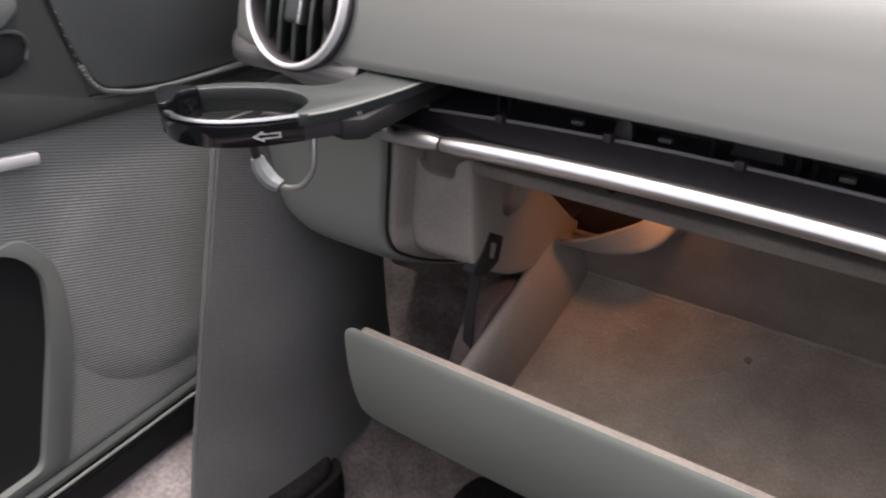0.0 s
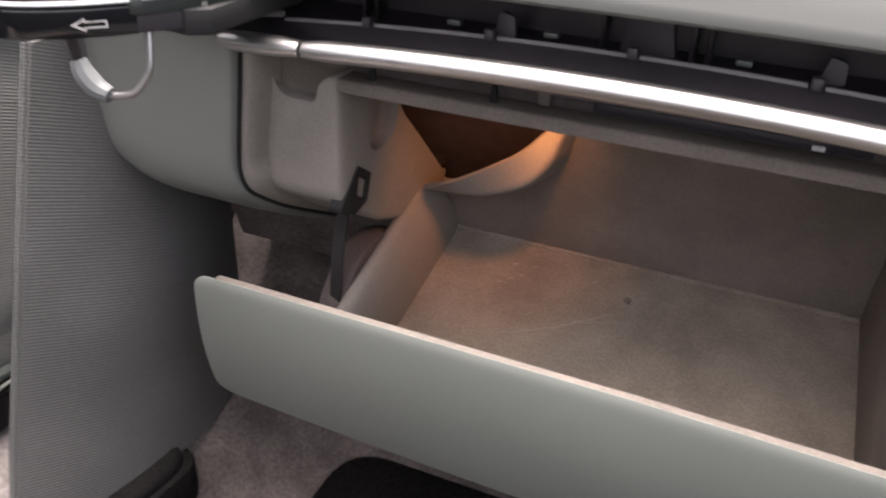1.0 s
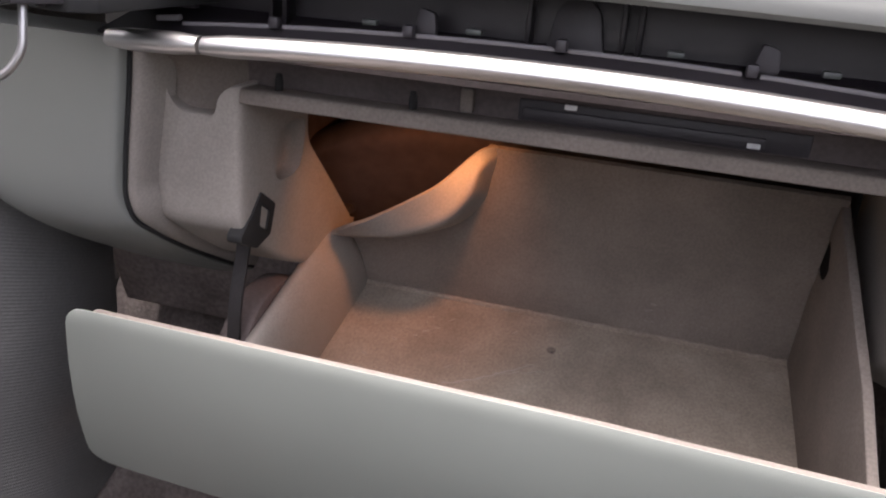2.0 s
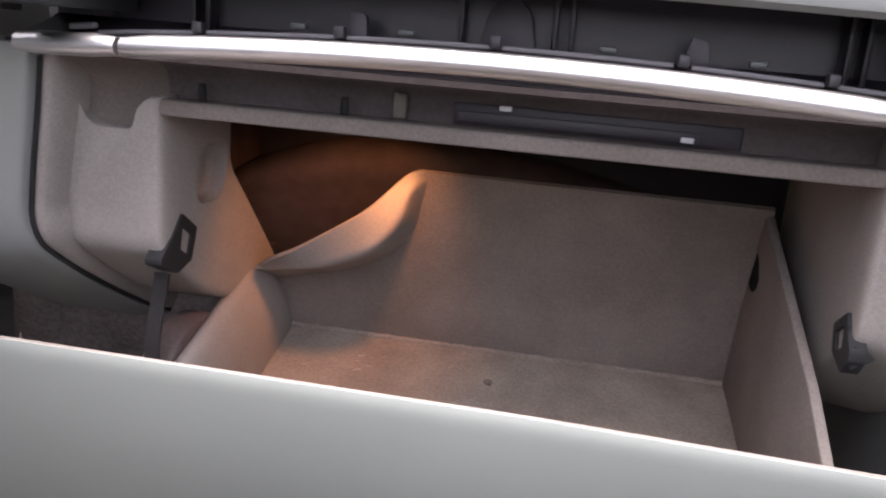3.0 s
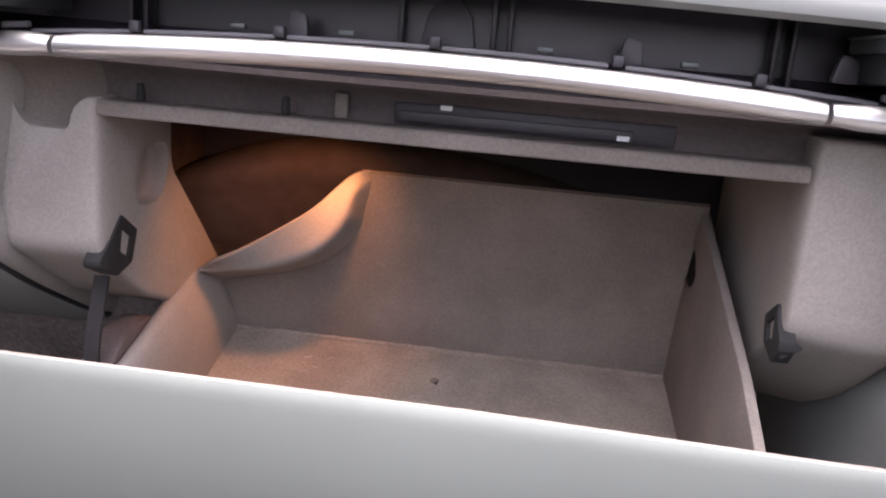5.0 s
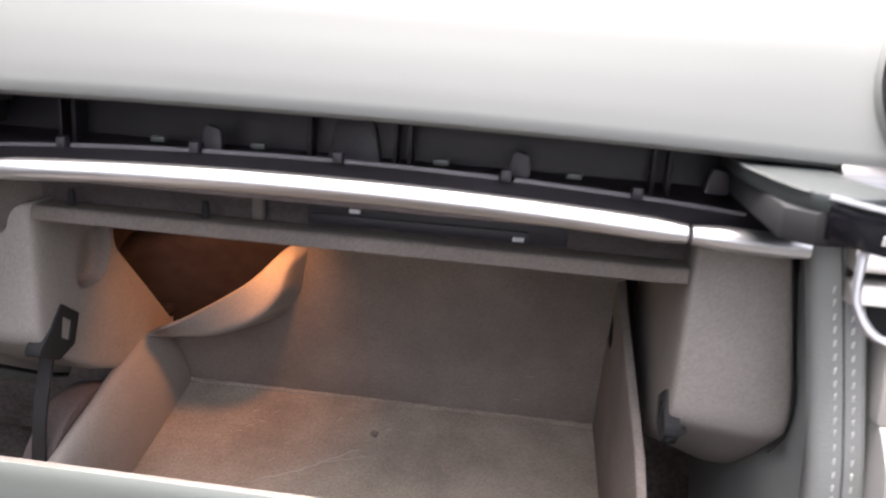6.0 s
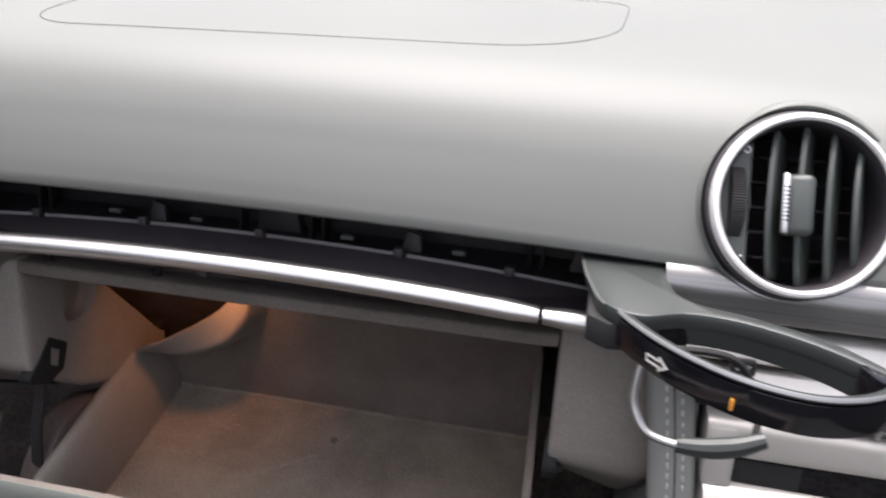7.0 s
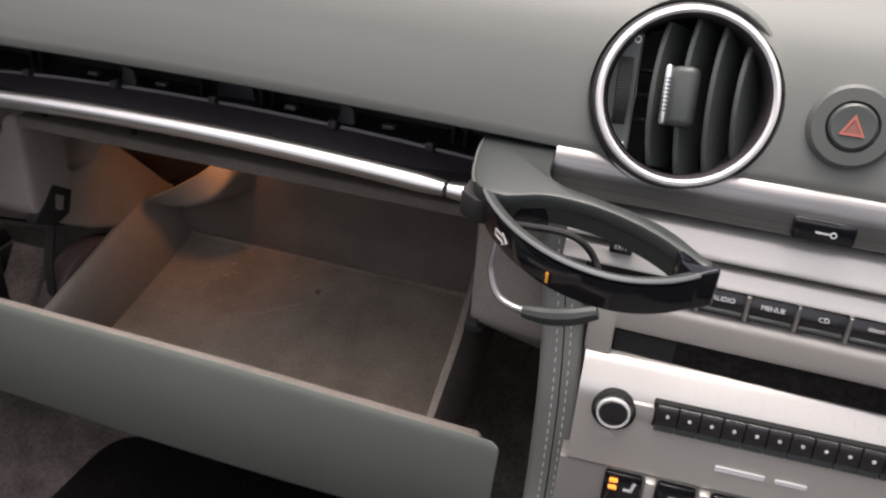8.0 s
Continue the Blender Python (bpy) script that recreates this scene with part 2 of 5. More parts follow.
def lathe(profile, m, n=48, closed=True):
    """A profile of (radius, height) turned about the z of m."""
    bm = bmesh.new()
    rings = [[bm.verts.new((r * math.cos(2 * math.pi * k / n), r * math.sin(2 * math.pi * k / n), h)) for k in range(n)] for r, h in profile]
    pairs = list(zip(rings, rings[1:])) + ([(rings[-1], rings[0])] if closed else [])
    for a, b in pairs:
        for k in range(n):
            bm.faces.new((a[k], a[(k + 1) % n], b[(k + 1) % n], b[k]))
    if not closed:
        bm.faces.new(rings[0]), bm.faces.new(rings[-1])
    bmesh.ops.transform(bm, matrix=m, verts=bm.verts)
    return bm


def cut(ob, *cutters):
    """Cuts openings through ob."""
    for bm in cutters:
        bmesh.ops.recalc_face_normals(bm, faces=bm.faces)
        me = bpy.data.meshes.new("cutter")
        bm.to_mesh(me)
        bm.free()
        c = new("cutter", me)
        c.matrix_world = ob.matrix_basis if not ob.parent else Matrix()
        mod = ob.modifiers.new("cut", "BOOLEAN")
        mod.object, mod.operation, mod.solver = c, "DIFFERENCE", "EXACT"
        bpy.context.view_layer.update()
        done = bpy.data.meshes.new_from_object(ob.evaluated_get(bpy.context.evaluated_depsgraph_get()))
        ob.modifiers.clear()
        old = ob.data
        ob.data = done
        bpy.data.objects.remove(c)
        bpy.data.meshes.remove(old)
        ob.data.set_sharp_from_angle(angle=radians(35))
    return ob


def lettering(text, size, m, material, parent, label=""):
    cu = bpy.data.curves.new("lettering", "FONT")
    cu.body, cu.size, cu.extrude, cu.align_x, cu.align_y = text, size, 0.0001, "CENTER", "CENTER"
    tmp = new("lettering", cu)
    bpy.context.view_layer.update()
    me = bpy.data.meshes.new_from_object(tmp.evaluated_get(bpy.context.evaluated_depsgraph_get()))
    bpy.data.objects.remove(tmp)
    me.transform(m)
    bm = bmesh.new()
    bm.from_mesh(me)
    bpy.data.meshes.remove(me)
    return part("lettering", bm, material, parent, label)


def arch(x):
    """How far the dashboard's long lines rise in the middle."""
    return 0.006 * (1 - (x / 0.172) ** 2)


# ---- dashboard ----
PROFILE = [(0.453, 0.6605), (0.457, 0.674), (0.4635, 0.692), (0.472, 0.710), (0.484, 0.726), (0.502, 0.738), (0.53, 0.747), (0.60, 0.757), (0.72, 0.767), (0.86, 0.782), (0.97, 0.81)]
OUTER = [Vector((0, y, z)) for y, z in PROFILE]
OUTER = [(p.y, p.z) for p in smooth_line(OUTER, 5)]
LIP = [(0.4535, 0.6565), (0.458, 0.654), (0.468, 0.6565), (0.478, 0.664), (0.482, 0.685), (0.50, 0.71), (0.56, 0.725), (0.75, 0.735), (0.97, 0.76)]
SECTION = OUTER + LIP[::-1]
VENT_TILT = 20.0
VENTS = [(-0.291, 0.463, 0.6910), (0.293, 0.463, 0.6910)]


def vent_frame(c):
    """A frame whose z looks out of the vent, x to the right; each vent is turned outwards."""
    return Matrix.Translation(c) @ pose(0, 0, 0, 0, 0, 8 if c[0] > 0 else -4) @ pose(0, 0, 0, 90 - VENT_TILT)


dash = thing("dashboard", "grey soft-padded car dashboard with its trim cover missing", "dashboard", kind="structure")
XS = [-0.375 + 0.02 * i for i in range(62)]


def dash_station(x):
    lift = 0.004 * max(0.0, 1 - (x / 0.24) ** 2)
    end = max(0.0, (-0.33 - x) / 0.045)
    return lambda p: (x, p[0] + 0.03 * end ** 2, p[1] + lift * (1 if p[1] < 0.67 else max(0, (0.70 - p[1]) / 0.03)))


pad = part("padded_fascia", sweep(SECTION, [dash_station(x) for x in XS]), PAD, dash, "matt grey soft-touch fascia pad", 50)
cut(pad, *[lathe([(0.0472, -0.08), (0.0472, 0.06)], vent_frame(c), 48, closed=False) for c in VENTS])


def surface_z(y):
    for (y0, z0), (y1, z1) in zip(OUTER, OUTER[1:]):
        if y0 <= y <= y1 and y1 > y0:
            return z0 + (z1 - z0) * (y - y0) / (y1 - y0)
    return OUTER[-1][1]


seam = rounded([(-0.172, 0.516), (0.195, 0.548), (0.205, 0.76), (-0.18, 0.76)], [0.035, 0.085, 0.035, 0.035], 10)
seam_pts = []
for i in range(len(seam)):
    a, b = Vector(seam[i]), Vector(seam[(i + 1) % len(seam)])
    k = max(1, int((b - a).length / 0.01))
    seam_pts += [a.lerp(b, j / k) for j in range(k)]
seam_pts.append(seam_pts[0])
part("airbag_seam", tube([Vector((p.x, p.y, surface_z(p.y) + 0.0001)) for p in seam_pts], 0.0004, 5), SATIN, dash, "thin dark seam of the airbag cover")

# dark channel behind the missing trim cover
part("channel", prism([(0.468, 0.6185), (0.50, 0.627), (0.512, 0.632), (0.512, 0.70), (0.53, 0.70), (0.53, 0.6168), (0.468, 0.6168)], "x", -0.245, 0.24), CAVITY, dash, "bare dark plastic mounting channel")
# lighter plastic paints the skylight falling on the channel floor
part("channel_floor", sheet(lambda u, v: (-0.212 + 0.424 * u, 0.4725 + 0.0140 * v, 0.6190 + 0.0068 * v + arch(-0.212 + 0.424 * u) * (0.4 + 0.6 * v)), 24, 4, 0.0012), CHANNEL, dash, "channel floor, lightened as the part the sky lights")
for x0, x1 in ((-0.205, -0.152), (-0.146, -0.079), (-0.073, -0.003), (0.003, 0.082), (0.09, 0.148), (0.154, 0.205)):
    pts = [Vector((x0 + (x1 - x0) * i / 6, 0.487, 0.6265 + arch(x0 + (x1 - x0) * i / 6))) for i in range(7)]
    part("edge_rail", tube(pts, 0.0013, 8), RAIL_GLINT, dash, "thin glossy black rail, greyed for the glints along it")
for x in (-0.149, -0.076, 0.0, 0.086, 0.151):
    bm = box((x, 0.484, 0.629 + arch(x)), (0.0055, 0.006, 0.006), 0.0012)
    part("clip", bm, DARK, dash, "small dark plastic clip")
for s in (-1, 1):
    part("rail_end", box(None, (0.014, 0.005, 0.0035), 0.001, pose(s * 0.213, 0.486, 0.6265, 0, s * 6)), RAIL_GLINT, dash, "end piece of the rail, paled for its glint")
for x in (-0.205, -0.07, 0.092, 0.19):
    bm = prism(rounded([(x - 0.006, 0.632), (x + 0.006, 0.632), (x + 0.005, 0.643), (x - 0.003, 0.645)], 0.002, 3), "y", 0.490, 0.4945, 0.0006)
    part("retainer", bm, DARK, dash, "grey spring retainer")
for x in (-0.045, 0.052, -0.1, 0.12):
    part("stud", box((x, 0.493, 0.633 + arch(x) * 0.5), (0.008, 0.005, 0.003), 0.0008), SATIN, dash, "small grey stud")
for x in (-0.160, -0.152, -0.02, 0.026, 0.034, 0.160, 0.168):
    part("rib", box((x, 0.506, 0.655), (0.0025, 0.012, 0.055), 0.0005), CAVITY, dash)
part("bracket", prism(rounded([(-0.012, 0.628), (0.018, 0.628), (0.014, 0.650), (0.004, 0.660), (-0.007, 0.650)], 0.003, 3), "y", 0.506, 0.512, 0.001), DARK, dash, "dark pointed mounting bracket")

# bright trim strips
trim_prof = rounded([(-0.004, -0.0055), (0.004, -0.006), (0.006, 0.0), (0.004, 0.0055), (-0.003, 0.005), (-0.0065, 0.0)], 0.004, 4)


def trim_strip(x0, x1, n, label):
    t = thing("trim_strip", label, "trim", "trim strips under the fascia")
    st = []
    for i in range(n + 1):
        x = x0 + (x1 - x0) * i / n
        k = 0.8 if i in (0, n) else 1.0
        st.append(lambda p, x=x, k=k: (x, 0.4525 + p[0] * k, 0.6195 + arch(x) * (1 if abs(x) < 0.172 else 0.6) + p[1] * k))
    if abs(x1) > 0.174 or abs(x0) > 0.174:
        st = []
        for i in range(n + 1):
            x = x0 + (x1 - x0) * i / n
            k = 0.8 if i in (0, n) else 1.0
            st.append(lambda p, x=x, k=k: (x, 0.4525 + p[0] * k, 0.6195 - 0.03 * (abs(x) - 0.172) + p[1] * k))
    part("strip", sweep(trim_prof, st), STRIP, t)
    return t


trim_strip(-0.1715, 0.1715, 24, "long polished metal strip above the open glove box")
trim_strip(-0.226, -0.1738, 4, "short polished metal strip beside the cup holder")
trim_strip(0.1738, 0.226, 4, "short polished metal strip beside the cup holder")

# silver side trims under the vents
for s, x0, x1 in ((-1, -0.372, -0.236), (1, 0.233, 0.84)):
    t = thing("side_trim", "satin silver trim band running under the air vent", "trim", "silver bands under the vents")
    prof = rounded([(0.446, 0.634), (0.452, 0.6315), (0.47, 0.6315), (0.47, 0.659), (0.453, 0.6585), (0.447, 0.650)], [0.002, 0.003, 0, 0, 0.006, 0.006], 4)
    xs = [x0 + (x1 - x0) * i / 30 for i in range(31)]
    b = part("band", sweep(prof, [lambda p, x=x: (x, p[0] + 0.03 * max(0.0, (-0.33 - x) / 0.045) ** 2, p[1] + max(0.0, 0.6585 - p[1]) * 0.45 * min(1.0, max(0.0, (-0.25 - x) / 0.05))) for x in xs]), BRUSHED, t)
    c = VENTS[0] if s < 0 else VENTS[1]
    cut(b, lathe([(0.0465, -0.05), (0.0465, 0.05)], vent_frame(c), 48, closed=False))


# ---- air vents ----
def air_vent(c, s):
    m = vent_frame(c)
    v = thing("air_vent", "round black air vent with a polished metal ring", "air vent", "dashboard air vents", at=c)
    part("surround", lathe([(0.0450, -0.02), (0.0474, -0.018), (0.0474, -0.0018), (0.0468, 0.0006), (0.0450, 0.0016)], m, 56), DARK, v, "dark gap round the ring")
    # soft collar of the pad round the ring, thin underneath
    bm = lathe([(0.0476, -0.0300), (0.0478, -0.0070), (0.0486, -0.0030), (0.0500, -0.0012), (0.0514, -0.0016), (0.0536, -0.0055), (0.0550, -0.0140), (0.0558, -0.0300)], Matrix.Identity(4), 64, closed=True)
    for w in bm.verts:
        r = math.hypot(w.co.x, w.co.y)
        k = min(1.0, max(0.0, ((s * 0.85 * w.co.x + 0.5 * w.co.y) / r + 0.15) / 0.6))
        if r > 0.0486:
            f = (0.0486 + (r - 0.0486) * (0.15 + 0.85 * k * k * (3 - 2 * k))) / r
            w.co.x, w.co.y = w.co.x * f, w.co.y * f
    bmesh.ops.transform(bm, matrix=m, verts=bm.verts)
    part("lip", bm, PAD, v, "soft grey collar moulded round the ring", 60)
    part("ring", lathe([(0.0453, 0.0), (0.0453, 0.005), (0.0443, 0.0070), (0.0428, 0.0075), (0.0416, 0.0062), (0.0413, 0.0), (0.0413, -0.004), (0.0453, -0.004)], m, 64), ALU, v, "polished metal ring")
    part("throat", lathe([(0.0413, 0.0052), (0.0404, 0.0040), (0.0397, 0.0), (0.0397, -0.006), (0.0413, -0.006)], m, 56), DARK, v, "dark inner edge of the ring")
    part("housing", lathe([(0.0400, 0.001), (0.0400, -0.05), (0.0, -0.05), (0.0, -0.053), (0.0440, -0.053), (0.0440, -0.001)], m, 48), DARK, v, "black tubular duct")
    # upright slats with a bowed front
    for x in (-0.0150, -0.0005, 0.0135, 0.0265):
        h = math.sqrt(0.0398 ** 2 - x * x)
        n = 14
        front = [(-h + 2 * h * i / n, 0.0055 - 0.009 * abs(-1 + 2 * i / n) ** 2.2) for i in range(n + 1)]
        poly = front + [(h, -0.03), (-h, -0.03)]
        bm = prism(poly, "x", -0.0014, 0.0014, 0.0006, 1)
        bmesh.ops.transform(bm, matrix=m @ pose(s * x, 0, 0, 0, -s * 30), verts=bm.verts)
        part("slat", bm, SATIN, v, "dark upright slat")
    for y in (-0.026, -0.013, 0.0, 0.013, 0.026):
        w = math.sqrt(0.0398 ** 2 - y * y)
        part("cross_vane", box(None, (2 * w - 0.02, 0.0015, 0.014), 0.0004, m @ pose(0.006 * s, y, -0.03)), DARK, v)
    sl = part("slider", box(None, (0.013, 0.030, 0.014), 0.0035, m @ pose(-s * 0.0017, 0.0, 0.002, 0, -s * 20), 3), SATIN, v, "dark slider with a chrome grip")
    part("grip", box(None, (0.0035, 0.030, 0.012), 0.0015, m @ pose(-s * 0.0095, 0.0, 0.0045, 0, -s * 20)), CHROME, sl, "chrome grip edge")
    for i in range(9):
        part("groove", box(None, (0.003, 0.0011, 0.001), 0, m @ pose(-s * 0.0109, -0.008 + 0.002 * i, 0.0098, 0, -s * 20)), DARK, sl)
    # side plate with thumbwheel
    lo = [(-0.0390 * s * math.cos(a), 0.0390 * math.sin(a)) for a in np.linspace(-0.88, 0.88, 15)]
    bm = prism(lo + [(-0.026 * s, 0.029), (-0.0245 * s, 0.0), (-0.026 * s, -0.029)], "z", -0.02, -0.001, 0.0006, 1)
    bmesh.ops.transform(bm, matrix=m, verts=bm.verts)
    part("side_plate", bm, SATIN, v, "dark side plate")
    wheel = []
    for i in range(97):
        a = math.pi * i / 96
        r = 0.0205 + (0.0006 if i % 2 else 0)
        wheel.append((r * math.cos(a), -0.010 + 0.75 * r * math.sin(a)))
    bm = prism(wheel, "x", -0.0034, 0.0034, 0)
    bmesh.ops.transform(bm, matrix=m @ pose(-s * 0.0318, 0, 0), verts=bm.verts)
    part("thumbwheel", bm, RUBBER, v, "ribbed black thumbwheel")
    part("symbol", lathe([(0.0019, 0), (0.0012, 0), (0.0012, 0.0003), (0.0019, 0.0003)], m @ pose(-s * 0.0278, 0.0262, -0.0008), 16), WHITE, v, "tiny white ring mark")
    part("symbol", lathe([(0.0006, 0), (0.0006, 0.0004)], m @ pose(-s * 0.0278, -0.0262, -0.0008), 10, closed=False), WHITE, v, "tiny white dot")
    return v


air_vent(VENTS[0], -1)
air_vent(VENTS[1], 1)


# ---- cup holders ----
def cup_holder(s, shift, foot_material):
    X = lambda x: -0.003 + s * (x + 0.003)
    c = thing("cup_holder", "swung-out black cup holder with an arrow on its gloss band", "cup holder", "cup holders", at=(X(0.215), 0.45, 0.645))
    back = smooth_line([(0.232, 0.50, 0), (0.234, 0.435, 0), (0.243, 0.414, 0), (0.268, 0.404, 0), (0.297, 0.388, 0), (0.320, 0.360, 0)], 7)
    inner = smooth_line([(0.315, 0.357, 0), (0.292, 0.380, 0), (0.265, 0.395, 0), (0.240, 0.398, 0), (0.220, 0.389, 0), (0.204, 0.397, 0), (0.196, 0.425, 0), (0.192, 0.455, 0), (0.192, 0.50, 0)], 6)
    if s < 0:
        inner = smooth_line([(0.315, 0.357, 0), (0.292, 0.380, 0), (0.265, 0.395, 0), (0.244, 0.397, 0), (0.2305, 0.391, 0), (0.2258, 0.381, 0), (0.2245, 0.3725, 0), (0.2165, 0.3755, 0), (0.206, 0.394, 0), (0.197, 0.425, 0), (0.192, 0.455, 0), (0.192, 0.50, 0)], 6)
        part("hinge_block", prism([(X(0.2225), 0.3715), (X(0.209), 0.3895), (X(0.204), 0.402), (X(0.211), 0.404), (X(0.2265), 0.379)], "z", 0.6365, 0.6462, 0.0008), DARK, c, "dark hinge block between band and arm")
    poly = [(X(p.x), p.y) for p in back + inner]
    arm = part("arm", prism(poly, "z", 0.6455, 0.6535, 0.0018), ARM, c, "matt dark grey flat arm")
    part("arm_core", prism([(X(0.196), 0.40), (X(0.206), 0.392), (X(0.23), 0.396), (X(0.226), 0.44), (X(0.224), 0.50), (X(0.196), 0.50)], "z", 0.633, 0.646, 0.001), RUBBER, c, "dark arm body")
    # lighter tube paints the highlight on the arm's upper front edge
    part("arm_highlight", tube([Vector((X(p.x - 0.0004), p.y, 0.6528)) for p in inner[30 if s > 0 else 42:]], 0.0008, 6), SOFT_GREY if s > 0 else PANEL, c, "pale line for the highlight along the arm")
    # inner rear wall of the ring
    rear = smooth_line([(0.314, 0.358, 0), (0.292, 0.381, 0), (0.265, 0.396, 0), (0.240, 0.399, 0), (0.220, 0.390, 0)], 6)
    bm = sweep([(0.001, 0.6375), (0.0035, 0.6375), (0.0025, 0.6460), (0, 0.6460)], [lambda q, p=p: (X(p.x), p.y + q[0], q[1]) for p in rear])
    part("rear_band", bm, ARM, c, "dark grey inner band")
    part("pivot_block", prism([(X(0.222), 0.392), (X(0.242), 0.400), (X(0.240), 0.404), (X(0.222), 0.40)], "z", 0.634, 0.646, 0.0008), BLACK, c, "black block behind the pivot")
    # black end piece where band and arm meet
    tip = rounded([(0.3125, 0.349), (0.3225, 0.3565), (0.3215, 0.3625), (0.311, 0.3685), (0.303, 0.369), (0.3065, 0.357)], [0.003, 0.003, 0.002, 0.004, 0.003, 0.003], 4)
    if s < 0:
        tip = rounded([(0.299, 0.3385), (0.313, 0.3475), (0.3235, 0.3575), (0.3215, 0.364), (0.311, 0.370), (0.300, 0.371), (0.3045, 0.357), (0.297, 0.346)], 0.003, 4)
    part("end_piece", prism([(X(p[0]), p[1]) for p in tip], "z", 0.6362, 0.6555 if s < 0 else 0.6532, 0.0012), BLACK, c, "gloss black end piece")
    # front swing band: gloss face, satin top, bright edge
    fr = smooth_line([(0.203, 0.412, 0), (0.210, 0.392, 0), (0.222, 0.372, 0), (0.238, 0.354, 0), (0.258, 0.340, 0), (0.281, 0.3345, 0), (0.302, 0.341, 0), (0.321, 0.358, 0)], 7)[0 if s > 0 else 13:]

    def across(prof, last=99):
        st = []
        for i, p in enumerate(fr[:last]):
            d = (fr[min(i + 1, len(fr) - 1)] - fr[max(i - 1, 0)]).normalized()
            nrm = Vector((d.y, -d.x, 0))
            st.append(lambda q, p=p, nrm=nrm: (X(p.x + nrm.x * q[0]), p.y + nrm.y * q[0], q[1]))
        return sweep(prof, st)
    band = part("front_band", across(rounded([(0.0, 0.636), (-0.004, 0.636), (-0.004, 0.650), (0.0005, 0.650)], 0.0012, 2)), BLACK, c, "gloss black band")
    part("band_top", across(rounded([(-0.0045, 0.6502), (0.0, 0.6502), (0.0, 0.6533), (-0.0045, 0.6522)], 0.001, 2), 99 if s > 0 else 27), ARM, c, "satin grey top edge")
    part("bright_edge", across([(0.0002, 0.6516), (0.0009, 0.6518), (0.0007, 0.6526), (0.0, 0.6535)], 99 if s > 0 else 24), EDGE if s > 0 else STRIP, c, "thin polished edge line")
    # arrow outline on the band
    a, b = Vector((0.2225, 0.3715, 0)), Vector((0.2305, 0.3615, 0))
    if s < 0:
        a, b = Vector((0.2285, 0.3645, 0)), Vector((0.2395, 0.3528, 0))
    d = (b - a).normalized()
    nrm = Vector((d.y, -d.x, 0))
    L = (b - a).length
    out = [(0.0, -0.0025), (0.6, -0.0025), (0.6, -0.0048), (1.0, 0.0), (0.6, 0.0048), (0.6, 0.0025), (0.0, 0.0025)]
    inn = [(0.06, -0.0014), (0.66, -0.0014), (0.66, -0.0024), (0.87, 0.0), (0.66, 0.0024), (0.66, 0.0014), (0.06, 0.0014)]
    bm = bmesh.new()

    def pt(q, h):
        p = a + d * (q[0] * L) + nrm * h
        return bm.verts.new((X(p.x), p.y, 0.6425 + q[1] * 0.7))
    h0, h1 = 0.0, 0.0009
    rings = [[pt(q, h) for q in poly] for poly, h in ((out, h0), (out, h1), (inn, h1), (inn, h0))]
    for k in range(4):
        A, B = rings[k], rings[(k + 1) % 4]
        for i in range(7):
            j = (i + 1) % 7
            bm.faces.new((A[i], A[j], B[j], B[i]))
    part("arrow_mark", bm, GREY_PRINT, band, "white outlined arrow")
    # wire stay with its foot
    stay = smooth_line([(X(0.222), 0.384, 0.638), (X(0.2205), 0.381, 0.627), (X(0.2205), 0.378, 0.616), (X(0.227), 0.373, 0.606), (X(0.240), 0.370, 0.6035), (X(0.252), 0.368, 0.605)], 8)
    part("wire_stay", tube(stay, 0.0019, 10), WIRE, c, "bent polished wire stay")
    foot = smooth_line([(X(0.240), 0.3695, 0.6035), (X(0.252), 0.368, 0.605), (X(0.264), 0.367, 0.6085), (X(0.275), 0.368, 0.613)], 6)
    if s < 0:
        foot = smooth_line([(X(0.240), 0.3697, 0.6035), (X(0.2475), 0.369, 0.6065), (X(0.253), 0.368, 0.613), (X(0.2555), 0.368, 0.620)], 6)
        part("hook", tube(smooth_line([(X(0.2555), 0.368, 0.620), (X(0.2545), 0.366, 0.627), (X(0.252), 0.362, 0.637)], 5), 0.0028, 8), DARK, c, "dark hook above the foot")
    part("foot", tube(foot, 0.0043 if s > 0 else 0.0056, 10, lambda t: 0.75 + 0.3 * math.sin(math.pi * t)), foot_material, c, "grey plastic foot on the wire")
    loop = smooth_line([(X(0.215), 0.390, 0.636), (X(0.232), 0.383, 0.642), (X(0.256), 0.381, 0.643), (X(0.268), 0.384, 0.632), (X(0.272), 0.378, 0.622), (X(0.271), 0.369, 0.612)], 8)
    if s < 0:
        loop = loop[:25]
    part("inner_wire", tube(loop, 0.0017, 8), RUBBER, c, "thin black inner wire")
    part("pivot", lathe([(0.004, -0.004), (0.004, 0.004)], pose(X(0.206), 0.405, 0.644), 14, closed=False), CHROME, c, "small bright pivot pin")
    c.location = c.location + Vector(shift)
    return c


right_holder = cup_holder(1, (0, 0, 0), ARM)
cup_holder(-1, (0.008, 0.006, 0.002), FOOT)
# amber reflection on the gloss band, modelled as a small coloured block
part("amber_reflection", box((0.2530, 0.3412, 0.6415), (0.0013, 0.0012, 0.005), 0.0003), AMBER_GLINT, right_holder, "small amber patch for a reflection on the band")

# ---- glove box housing ----
housing = thing("glove_box_housing", "felt-lined glove box frame with two side cheeks", "glove box frame", at=(0.003, 0.50, 0.585))


